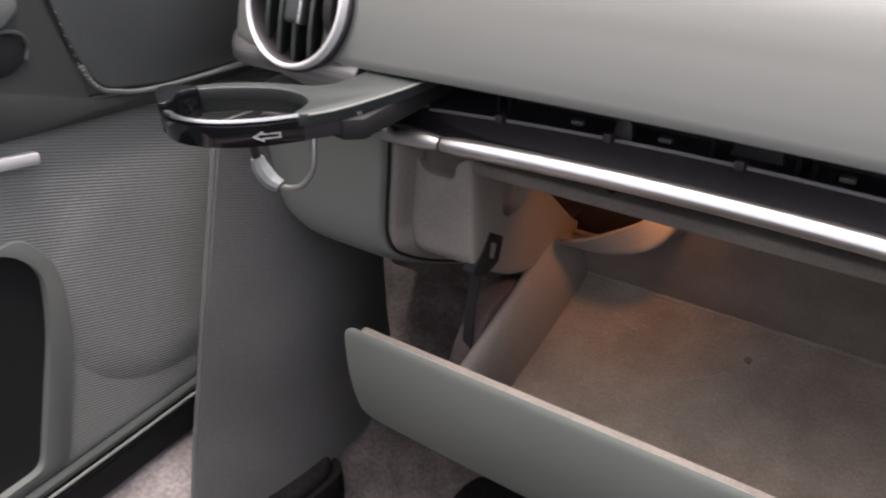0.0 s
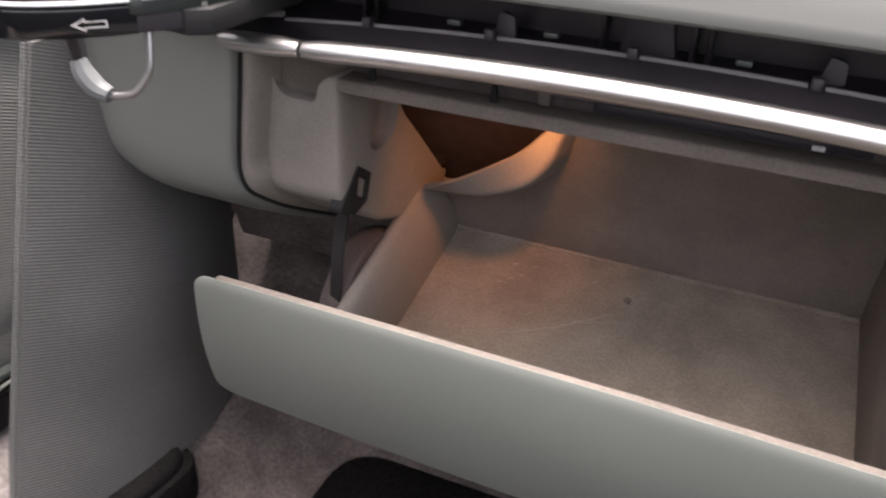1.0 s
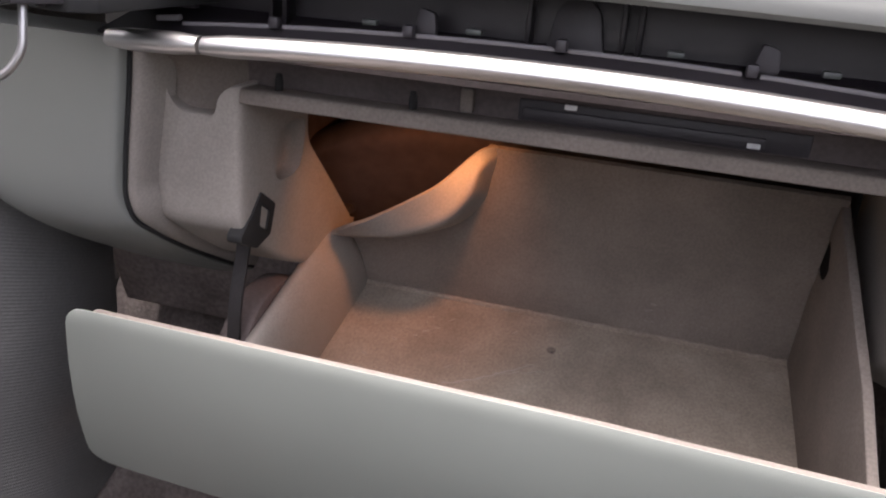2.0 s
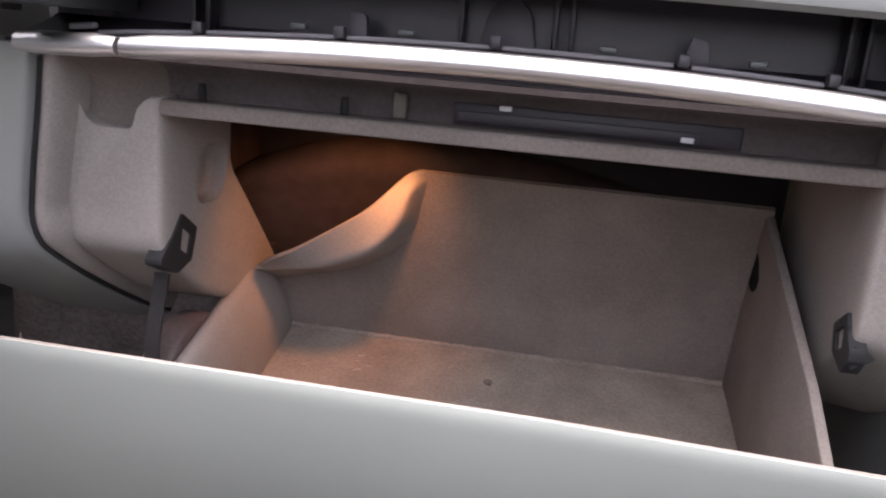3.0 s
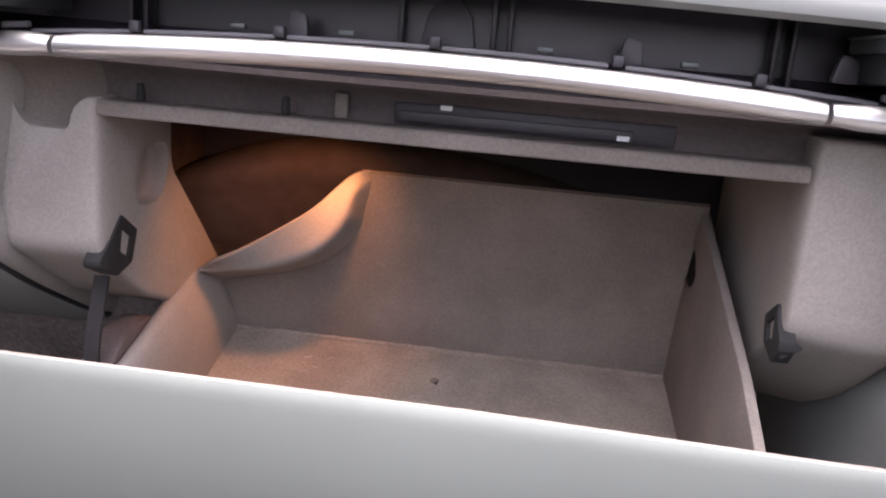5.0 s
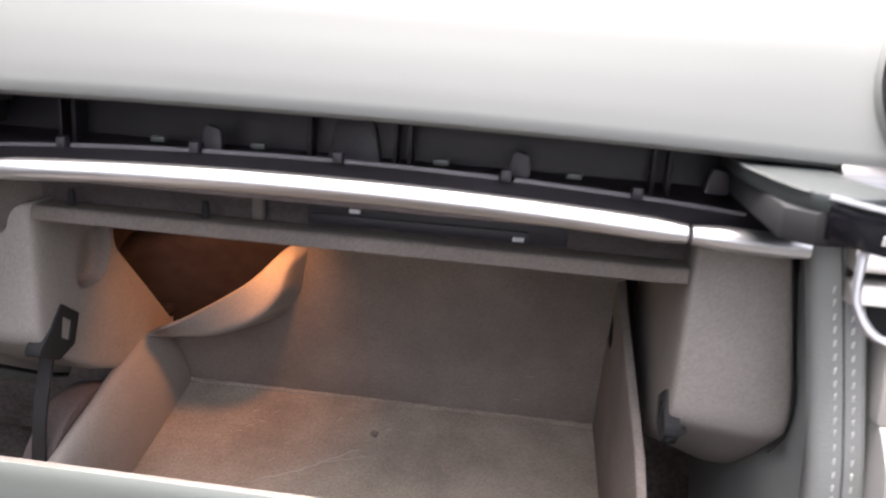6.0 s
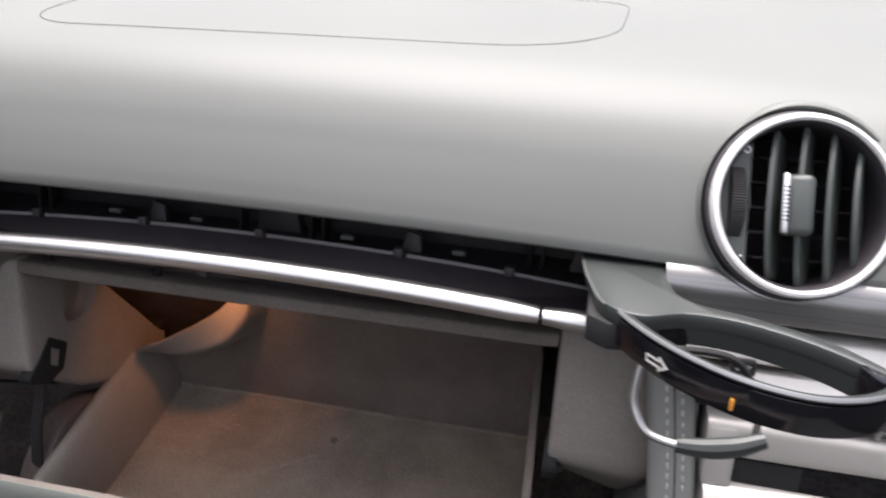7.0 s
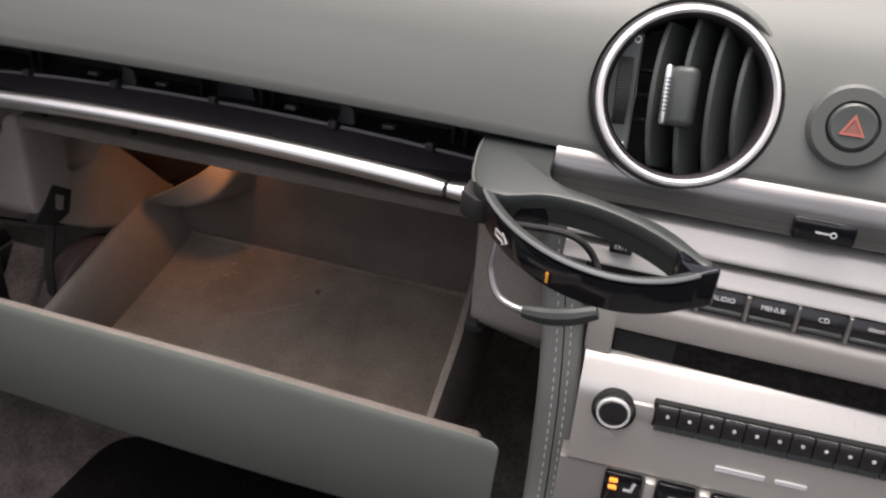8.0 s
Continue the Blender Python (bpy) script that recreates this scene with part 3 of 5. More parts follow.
def cheek(s):
    """A soft box beside the opening: rounded front edges, its foot sloping down towards the back."""
    X = lambda x: 0.005 + s * x
    bm = bmesh.new()
    if s > 0:
        outl = rounded([(0.1785, 0.607), (0.1785, 0.484), (0.2415, 0.470), (0.2415, 0.53), (0.2275, 0.607)], [0.001, 0.006, 0.022, 0.02, 0.003], 6)
    else:
        outl = rounded([(0.1765, 0.5945), (0.1765, 0.484), (0.232, 0.484), (0.234, 0.53), (0.233, 0.611), (0.2315, 0.611), (0.2230, 0.5765), (0.1905, 0.5765), (0.1875, 0.589), (0.181, 0.5945)], [0.001, 0.006, 0.010, 0.02, 0.001, 0.001, 0.020, 0.006, 0.006, 0.003], 6)
    n = len(outl)
    cx, cz = 0.206, 0.545
    ring = []
    for y, k, foot in ((0.4868, 0.80, 0.521), (0.4872, 0.88, 0.516), (0.4885, 0.94, 0.511), (0.4915, 0.98, 0.507), (0.497, 1.0, 0.503), (0.505, 1.0, 0.497), (0.520, 1.0, 0.486), (0.545, 1.0, 0.470), (0.580, 1.0, 0.455), (0.66, 1.0, 0.432)):
        row = []
        for x, z in outl:
            zz = z if z > 0.53 else z + (foot - 0.484) * (0.53 - z) / 0.046
            kx = k if x > cx else k * 0.7 + 0.3
            kz = k * 0.25 + 0.75
            row.append(bm.verts.new((X(cx + (x - cx) * kx), y, cz + (zz - cz) * (kz if zz > cz else 1.0))))
        ring.append(row)
    for a, b in zip(ring, ring[1:]):
        for i in range(n):
            bm.faces.new((a[i], a[(i + 1) % n], b[(i + 1) % n], b[i]))
    bm.faces.new(ring[0]), bm.faces.new(ring[-1])
    return part("cheek", bm, FELT_PALE, housing, "pale flocked side cheek", 50)


left_cheek = cheek(-1)
cheek(1)
cut(left_cheek, prism(rounded([(0.573, 0.547), (0.616, 0.506), (0.656, 0.466), (0.72, 0.466), (0.72, 0.62), (0.573, 0.62)], [0.01, 0.03, 0.004, 0, 0, 0], 5), "x", -0.206, -0.160))
cut(left_cheek, prism(rounded([(0.526, 0.5285), (0.564, 0.5285), (0.572, 0.5640), (0.530, 0.5640)], 0.0150, 8), "x", -0.1840, -0.160, 0.005, 5))
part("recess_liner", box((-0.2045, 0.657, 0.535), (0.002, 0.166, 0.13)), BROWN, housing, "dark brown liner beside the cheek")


def latch_socket(s):
    """A black frame on the cheek's inner edge with a window and a point that wraps round the corner."""
    X = lambda x: 0.005 + s * x
    if s < 0:
        outl = [(0.4845, 0.5075), (0.497, 0.517), (0.5085, 0.5285), (0.5265, 0.5165), (0.520, 0.4985), (0.503, 0.4945), (0.4845, 0.5035)]
        win = [(0.5085, 0.5205), (0.5185, 0.514), (0.5145, 0.5025), (0.506, 0.508)]
    else:
        outl = [(0.4845, 0.5065), (0.492, 0.5135), (0.4975, 0.5225), (0.5145, 0.511), (0.509, 0.4975), (0.492, 0.4925), (0.4845, 0.5015)]
        win = [(0.4985, 0.5155), (0.5085, 0.5085), (0.5045, 0.4995), (0.4965, 0.504)]
    inner = 0.1752 if s < 0 else 0.1767
    sock = part("latch_socket", prism(rounded(outl, 0.0015, 3), "x", X(inner), X(0.185), 0.0008), RUBBER, housing, "black latch socket")
    cut(sock, prism(rounded(win, 0.001, 2), "x", X(0.170), X(inner + 0.0058)))
    low = sorted(win, key=lambda p: p[1])
    part("striker", prism([low[0], low[1], (low[1][0] + 0.001, low[1][1] + 0.004), (low[0][0] + 0.0012, low[0][1] + 0.006)], "x", X(inner + 0.0043), X(inner + 0.0057)), WIRE, sock, "dull metal striker in the window")
    if s > 0:
        part("socket_foot", prism(rounded([(X(0.179), 0.4965), (X(0.1895), 0.5035), (X(0.179), 0.5095)], 0.0012, 3), "y", 0.4862, 0.4915, 0.0006), RUBBER, sock, "pointed black foot")


latch_socket(-1)
latch_socket(1)
part("rim", sweep(rounded([(0.4865, 0.5845), (0.507, 0.5845), (0.507, 0.5928), (0.4875, 0.5928)], 0.002, 3), [lambda p, x=x: (x, p[0] + (0.0 if abs(x - 0.005) < 0.17 else 0.002), p[1]) for x in [-0.178 + 0.361 * i / 24 for i in range(25)]]), FELT, housing, "grey felt rim along the top of the opening")
HOLLOW = [(0.466, 0.6165), (0.466, 0.6135), (0.496, 0.6113), (0.5035, 0.6085), (0.5068, 0.602), (0.5074, 0.592), (0.5165, 0.590), (0.5165, 0.6165)]
# darkened felt paints the shade under the fascia
part("header", prism(HOLLOW, "x", -0.1775, 0.243), HEADER, housing, "felt header above the opening, its shade put into the colour", 60)
LEFT_HOLLOW = [(0.470, 0.6165), (0.470, 0.6108), (0.480, 0.6065), (0.488, 0.600), (0.4925, 0.592), (0.4945, 0.584), (0.4940, 0.5795), (0.4915, 0.5765), (0.4895, 0.568), (0.520, 0.568), (0.520, 0.6165)]
RIGHT_HOLLOW = [(0.466, 0.6165), (0.466, 0.6135), (0.496, 0.6113), (0.5035, 0.6085), (0.5068, 0.602), (0.5074, 0.592), (0.5074, 0.583), (0.5040, 0.5775), (0.4895, 0.570), (0.520, 0.568), (0.520, 0.6165)]


def hollow_station(u):
    """The recess above the cheek, deepening into the header."""
    k = u * u * (3 - 2 * u)
    return lambda i: (-0.2295 + 0.0522 * u, LEFT_HOLLOW[i][0] + (RIGHT_HOLLOW[i][0] - LEFT_HOLLOW[i][0]) * k, LEFT_HOLLOW[i][1] + (RIGHT_HOLLOW[i][1] - LEFT_HOLLOW[i][1]) * k)


# darker felt paints the shade below the metal strip
part("upper_recess", sweep(range(len(LEFT_HOLLOW)), [hollow_station(i / 12) for i in range(13)]), SHADED_FELT, housing, "recessed felt above the cheek", 60)
part("post", box((-0.048, 0.503, 0.600), (0.007, 0.006, 0.013), 0.0015), FELT, housing, "small felt rib on the header")
slot = part("slot_frame", prism([(-0.021, 0.5935), (0.121, 0.5935), (0.121, 0.6045), (-0.021, 0.6045)], "y", 0.5045, 0.5085, 0.0008), DARK, housing, "long narrow dark slot frame")
part("slot_bar", prism([(-0.018, 0.595), (0.10, 0.595), (0.10, 0.6005), (-0.018, 0.6005)], "y", 0.5015, 0.504, 0.0006), DARK, slot)
for x, z in ((0.006, 0.6035), (0.095, 0.5965)):
    part("white_tab", box((x, 0.5012, z), (0.0062, 0.0015, 0.0026), 0.0004), WHITE, slot, "small white tab")
for x in (-0.152, -0.075):
    part("peg", lathe([(0.0022, 0), (0.0024, 0.004), (0.0016, 0.009)], pose(x, 0.4945, 0.5935), 10, closed=False), RUBBER, housing, "small black peg")
# interior of the housing behind the tray
part("inner_roof", box((0.0, 0.60, 0.604), (0.37, 0.185, 0.006)), DARK, housing)
part("inner_back", prism([(0.69, 0.606), (0.70, 0.606), (0.735, 0.40), (0.725, 0.40)], "x", -0.203, 0.19), DARK, housing, "dark back of the housing")


def dome_top(x):
    """The crest of the inner wall: low beside the cheek, highest in the middle, sinking to the far side."""
    k = (x + 0.085) / 0.125
    return 0.5635 - 0.036 * k * k if x < -0.085 else 0.5635 - 0.012 * k * k


def dome(u, v):
    x = -0.204 + 0.39 * u
    top, y = dome_top(x), 0.635 + 0.040 * u
    a = min(1.0, v / 0.7)
    if v < 0.7:
        return (x, y + 0.050 * (1 - a), 0.44 + (top - 0.018 - 0.44) * a)
    w = (v - 0.7) / 0.3 * math.pi / 2
    return (x, y + 0.030 * (1 - math.cos(w)), top - 0.018 + 0.018 * math.sin(w))


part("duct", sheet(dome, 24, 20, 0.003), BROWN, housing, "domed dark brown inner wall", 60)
part("lamp", box((-0.048, 0.543, 0.5985), (0.034, 0.016, 0.006), 0.002), LENS, housing, "small warm courtesy lamp")
# added plate, hidden by the rim: keeps lamp light off the upper cheek
part("lamp_blocker", box((-0.0690, 0.558, 0.5955), (0.002, 0.056, 0.013), 0.0005), DARK, housing, "added unseen plate that blocks the lamp sideways")
glow = new("courtesy_lamp_light", bpy.data.lights.new("courtesy_lamp_light", "AREA"))
glow.data.shape, glow.data.size, glow.data.size_y = "RECTANGLE", 0.03, 0.012
glow.data.energy, glow.data.color, glow.data.spread = 0.0235, (1.0, 0.38, 0.12), 1.5
glow.matrix_world = look((-0.048, 0.546, 0.5945), (-0.104, 0.606, 0.506))

# ---- glove box tray with its lid ----
tray = thing("glove_box_tray", "open grey glove box lid with an empty brown felt-lined tray", "glove box", at=(0, 0.447, 0.357))
TL, BL = Vector((0, 0.4105, 0.4828)), Vector((0, 0.449, 0.352))


def lid_surface(off):
    def f(p):
        u, v = p
        w = TL.lerp(BL, v)
        nrm = Vector((0, -0.955, -0.294))
        bulge = 0.006 * (1 - (2 * v - 0.9) ** 2) + 0.004 * (1 - (u / 0.23) ** 2) * min(1.0, v * 3)
        roll = max(0.0, (0.06 - v) / 0.06)
        w = w + nrm * (bulge + off - 0.0016 * roll * roll)
        return (u, w.y, w.z - 0.0032 * min(1.0, max(0.0, (u - 0.04) / 0.15)) * max(0.0, 1 - v * 2))
    return f


def lid_plate(x0, x1, v0, v1, off, thick, r):
    """A plate on the lid's bowed surface with rounded corners."""
    bm = bmesh.new()
    steps = [0, 0.003, 0.008, 0.015, 0.025, 0.04, 0.07, 0.15, 0.3, 0.45, 0.6, 0.75, 0.85, 0.9, 0.935, 0.96, 0.98, 0.992, 1]
    nu, nv = 40, len(steps) - 1
    rows = []
    for j in range(nv + 1):
        v = v0 + (v1 - v0) * steps[j]
        d = min(v - v0, v1 - v) * 0.137
        rb = r * 1.8 if v > 0.5 * (v0 + v1) else r
        ins = 0 if d >= rb else rb - math.sqrt(max(0, rb * rb - (rb - d) ** 2))
        a, b = x0 + ins - 0.027 * v, x1 - ins - 0.010 * v
        rows.append([(a + (b - a) * i / nu, v) for i in range(nu + 1)])
    f = lid_surface(off)
    g = lid_surface(off - thick)
    F = [[bm.verts.new(f(p)) for p in row] for row in rows]
    drop = 0.028 if thick < 0.0045 else 0.0
    G = [[bm.verts.new(g((p[0], v0 + drop + (p[1] - v0) * (1 - drop / (v1 - v0))))) for p in row] for row in rows]
    for j in range(nv):
        for i in range(nu):
            bm.faces.new((F[j][i], F[j][i + 1], F[j + 1][i + 1], F[j + 1][i]))
            bm.faces.new((G[j][i], G[j + 1][i], G[j + 1][i + 1], G[j][i + 1]))
        bm.faces.new((F[j][0], F[j + 1][0], G[j + 1][0], G[j][0]))
        bm.faces.new((F[j][nu], G[j][nu], G[j + 1][nu], F[j + 1][nu]))
    for i in range(nu):
        bm.faces.new((F[0][i], G[0][i], G[0][i + 1], F[0][i + 1]))
        bm.faces.new((F[nv][i], F[nv][i + 1], G[nv][i + 1], G[nv][i]))
    bmesh.ops.recalc_face_normals(bm, faces=bm.faces)
    return bevelled(bm, 0.0017, 3)


part("lid_panel", lid_plate(-0.2315, 0.2295, 0.0, 1.0, 0.0, 0.0038, 0.009), LID, tray, "smooth grey-green lid panel", 75)
part("lid_liner", lid_plate(-0.222, 0.217, 0.036, 0.94, -0.0044, 0.0050, 0.006), FELT, tray, "pale felt liner behind the lid", 60)

FL0, FL1 = Vector((0, 0.671, 0.4110)), Vector((0, 0.4527, 0.358))
BT = Vector((0, 0.624, 0.549))
WL, WR = -0.166, 0.165


def floor_at(x, t):
    p = FL0.lerp(FL1, t)
    return Vector((x, p.y, p.z + 0.0012 * math.sin(9 * x) * math.sin(5 * t)))


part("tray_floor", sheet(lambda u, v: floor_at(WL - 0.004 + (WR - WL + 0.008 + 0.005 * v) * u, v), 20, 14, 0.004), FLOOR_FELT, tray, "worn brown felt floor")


def back_at(x, v):
    p = FL0.lerp(BT, v)
    far = min(1.0, max(0.0, (x + 0.02) / 0.16))
    return Vector((x, p.y + (0.0005 + 0.006 * far) * math.sin(math.pi * v), p.z))


# back wall, its top edge dropping to the scooped corner
def back_top(x):
    return 1.0 if x > -0.060 else 0.36 + 0.64 * max(0.0, 1 - ((-0.060 - x) / 0.09)) ** 1.5


# darker felt paints the shade that the header throws on this wall
part("tray_back", sheet(lambda u, v: back_at(WL - 0.004 + (WR - WL + 0.008) * u, v * back_top(WL - 0.004 + (WR - WL + 0.008) * u)), 40, 14, 0.004), SHADED_FELT, tray, "brown felt back wall")

A = smooth_line([(-0.0560, 0.6235, 0.5492), (-0.065, 0.608, 0.5465), (-0.083, 0.592, 0.5275), (-0.101, 0.590, 0.5140), (-0.132, 0.593, 0.494), (-0.152, 0.599, 0.483), (-0.168, 0.615, 0.4715)], 6)
B = smooth_line([(-0.0555, 0.6255, 0.543), (-0.0625, 0.604, 0.537), (-0.0690, 0.597, 0.5185), (-0.0840, 0.594, 0.5000), (-0.114, 0.599, 0.4840), (-0.142, 0.606, 0.4765), (-0.168, 0.616, 0.4695)], 6)
C = smooth_line([(-0.0545, 0.628, 0.538), (-0.0590, 0.634, 0.524), (-0.0650, 0.640, 0.504), (-0.0830, 0.648, 0.483), (-0.114, 0.655, 0.467), (-0.142, 0.656, 0.460), (-0.168, 0.648, 0.456)], 6)


def scoop(u, v):
    """From the rim A over the bulge B, rounded, and back under to the wall at C."""
    i = min(len(A) - 1, int(round(u * (len(A) - 1))))
    a, b, c = A[i], B[i], C[i]
    if v < 0.4:
        return a.lerp(b, v / 0.4) + Vector((0, 0.0012, 0)) * math.sin(math.pi * v / 0.4)
    w = (v - 0.4) / 0.6
    mid = b.lerp(c, 0.5) + Vector((0, 0.004, -0.001))
    first = b + (b - a) * 0.22
    return b * (1 - w) ** 3 + first * 3 * w * (1 - w) ** 2 + mid * 3 * w * w * (1 - w) + c * w ** 3


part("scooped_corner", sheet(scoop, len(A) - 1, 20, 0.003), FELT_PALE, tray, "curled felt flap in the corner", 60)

crease = [Vector((WL + (WR - WL) * i / 20, FL0.y - 0.0012, FL0.z + 0.0030)) for i in range(21)]
ridge = [Vector((WL + (WR - WL) * i / 40, FL0.y - 0.0052, FL0.z - 0.0004 + 0.0004 * math.sin(2.7 * i))) for i in range(41)]
part("floor_edge", tube(ridge, 0.0019, 7), FLOOR_FELT, tray, "pale worn edge of the floor lining")
# dark tube paints the contact shadow in the crease
part("crease", tube(crease, 0.0032, 7), BROWN, tray, "dark tube for the contact shadow where floor meets back")
# side walls, cut to the tray's slope
LEFT_TOP = [(0.678, 0.420), (0.650, 0.455), (0.630, 0.466), (0.600, 0.466), (0.520, 0.441), (0.455, 0.4195), (0.434, 0.4125)]


def bolster_station(y, top):
    """A rounded ridge: upright outside, falling in a quarter ellipse to the floor inside."""
    low = FL0.z + (FL1.z - FL0.z) * (FL0.y - y) / (FL0.y - FL1.y) - 0.004
    low = max(low, 0.414 - (y - 0.430) * 2.04)
    ring = [(WL - 0.0125, low), (WL - 0.0125, top - 0.006), (WL - 0.0115, top - 0.0025), (WL - 0.009, top - 0.0006)]
    ring += [(WL - 0.006 + 0.0125 * math.sin(math.pi / 2 * k / 8), low + (top - low) * math.cos(math.pi / 2 * k / 8) ** 0.75) for k in range(9)]
    return lambda i: (ring[i][0], y, ring[i][1])


part("tray_side", sweep(range(13), [bolster_station(p.y, p.z) for p in smooth_line([(0, y, z) for y, z in LEFT_TOP], 5)]), FELT_PALE, tray, "low rounded felt side wall", 60)
right_poly = rounded([(0.682, 0.4090), (0.672, 0.50), (0.634, 0.547), (0.590, 0.528), (0.540, 0.502), (0.507, 0.485), (0.438, 0.450), (0.458, 0.359)], [0.002, 0.01, 0.005, 0.02, 0.02, 0.02, 0.004, 0.002], 4)
rw = part("tray_side", prism(right_poly, "x", WR, WR + 0.0055, 0.0018, 3), FELT, tray, "tall felt side wall with a hole")
def hole_outline(k):
    return [(0.633 + k * 0.0195 * math.cos(a) * (1.0 if math.sin(a) < 0.2 else 0.85), 0.504 + k * 0.0132 * math.sin(a)) for a in np.linspace(0, 2 * math.pi, 24, endpoint=False)]


cut(rw, prism(hole_outline(1.0), "x", WR - 0.02, WR + 0.03))
# the wall splays outwards towards the lid
for v in rw.data.vertices:
    v.co.x += 0.006 * min(1.0, max(0.0, (0.60 - v.co.y) / 0.10))
# black plug fills the opening in place of its inner shade
part("hole_plug", prism(hole_outline(1.0), "x", WR + 0.0009, WR + 0.0050), MAT, tray, "black plug for the shade inside the hole")
# damper strap and a hinge block beside the tray
strap = smooth_line([(-0.1865, 0.516, 0.4905), (-0.1865, 0.512, 0.478), (-0.1865, 0.504, 0.452), (-0.186, 0.498, 0.410), (-0.186, 0.490, 0.375)], 6)
part("strap", sweep([(-0.0048, -0.0012), (0.0048, -0.0012), (0.0048, 0.0012), (-0.0048, 0.0012)], [lambda q, p=p: (p.x + q[0], p.y + q[1] - q[0] * 0.2, p.z) for p in strap]), STRAP, tray, "flat dark damper strap")
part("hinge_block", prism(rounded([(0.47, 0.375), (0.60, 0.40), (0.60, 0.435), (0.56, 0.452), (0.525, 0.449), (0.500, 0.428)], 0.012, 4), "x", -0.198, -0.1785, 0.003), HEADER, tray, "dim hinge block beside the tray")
# screw and scratches on the floor
n_floor = (Vector((1, 0, 0)).cross(FL1 - FL0)).normalized()
n_floor = n_floor if n_floor.z > 0 else -n_floor


def on_floor(x, y, h):
    t = (FL0.y - y) / (FL0.y - FL1.y)
    return floor_at(x, t) + n_floor * h


for x, y, r, m in ((0.0, 0.6300, 0.0034, SHADED_FELT), (0.0012, 0.6272, 0.0014, HEADER)):
    fm = Matrix.Translation(on_floor(x, y, 0.0001 if r > 0.002 else 0.0004)) @ n_floor.to_track_quat("Z", "Y").to_matrix().to_4x4()
    part("dimple", lathe([(r, 0.0), (r * 0.8, 0.0004), (r * 0.4, 0.0001)], fm, 12, closed=False), m, tray, "small worn dimple")
for (x0, y0), (x1, y1), r in (((-0.085, 0.565), (-0.045, 0.585), 0.0004), ((-0.045, 0.585), (-0.008, 0.612), 0.0005), ((-0.035, 0.594), (0.0, 0.606), 0.0003)):
    pts = [on_floor(x0 + (x1 - x0) * i / 8, y0 + (y1 - y0) * i / 8 + 0.0008 * math.sin(i * 2.1), 0.0002) for i in range(9)]
    part("scratch", tube(pts, r, 5), SCUFF, tray, "thin pale scratch")

rng = random.Random(4)
for i in range(16):
    x, y = rng.uniform(-0.15, 0.02), rng.uniform(0.585, 0.645)
    a, ln = rng.uniform(-0.5, 0.9), rng.uniform(0.0015, 0.006)
    pts = [on_floor(x + ln * k / 4 * math.cos(a), y + ln * k / 4 * math.sin(a), 0.0001) for k in range(5)]
    part("scuff", tube(pts, rng.uniform(0.00025, 0.0006), 5), SCUFF, tray, "short pale scuff")
for i in range(8):
    x, v = rng.uniform(0.06, 0.155), rng.uniform(0.08, 0.34)
    a, ln = rng.uniform(-0.3, 0.3), rng.uniform(0.002, 0.005)
    pts = [back_at(x + ln * k / 4 * math.cos(a), v + ln * k / 4 * math.sin(a) / 0.14) + Vector((0, -0.0042, 0)) for k in range(5)]
    part("scuff", tube(pts, rng.uniform(0.0003, 0.0006), 5), FELT, tray, "short pale scuff")

# ---- lower dash panel by the door ----
lower = thing("lower_dash_panel", "smooth grey lower dash panel with a rounded bottom", "dash panel", kind="structure")


PANEL_EDGE = smooth_line([(-0.225, 0.4595, 0.6165), (-0.229, 0.4605, 0.585), (-0.2345, 0.462, 0.55), (-0.2375, 0.4645, 0.528), (-0.236, 0.471, 0.511), (-0.2335, 0.4845, 0.499), (-0.233, 0.508, 0.483), (-0.235, 0.544, 0.462), (-0.237, 0.590, 0.437), (-0.238, 0.62, 0.424)], 5)


def lower_panel():
    """An upright face that rolls under and runs back below the dash; its free edge stands beside the cheek."""
    bm = bmesh.new()
    rows, nu = [], 28
    for e in PANEL_EDGE:
        under = min(1.0, max(0.0, (0.535 - e.z) / 0.035))
        row = []
        for i in range(nu + 1):
            u = i / nu
            x = -0.358 + (e.x + 0.358) * u
            out = 0.005 * under * min(1.0, (e.x - x) / 0.02) ** 0.6
            end = max(0.0, (-0.305 - x) / 0.053)
            z = e.z - out + under * end ** 2 * (0.535 - e.z) * 0.75
            row.append(Vector((x, e.y - out * 0.3 + 0.016 * end ** 2.5, z)))
        tip = row[-1]
        row[-1] = tip + Vector((-0.0014, 0, 0))
        row += [tip + Vector((0.0, 0.0016, 0.0004 * under)), tip + Vector((0.0, 0.0075, -0.004 * under)), tip + Vector((-0.003, 0.0085, -0.005 * under))]
        rows.append(row)
    rows.insert(0, [p + Vector((0, 0.04, 0.001)) for p in rows[0]])
    grid = [[bm.verts.new(p) for p in row] for row in rows]
    for A0, B0 in zip(grid, grid[1:]):
        for i in range(len(A0) - 1):
            bm.faces.new((A0[i], A0[i + 1], B0[i + 1], B0[i]))
    part("panel", bm, PANEL, lower, "", 60)


lower_panel()
under_at = lambda p: min(1.0, max(0.0, (0.535 - p.z) / 0.035))
part("gap_seal", tube([p + Vector((0.0010, 0.007 - 0.0045 * under_at(p), 0.0012 * under_at(p))) for p in PANEL_EDGE[1:]], 0.0013, 6), RUBBER, lower, "thin black gap line")
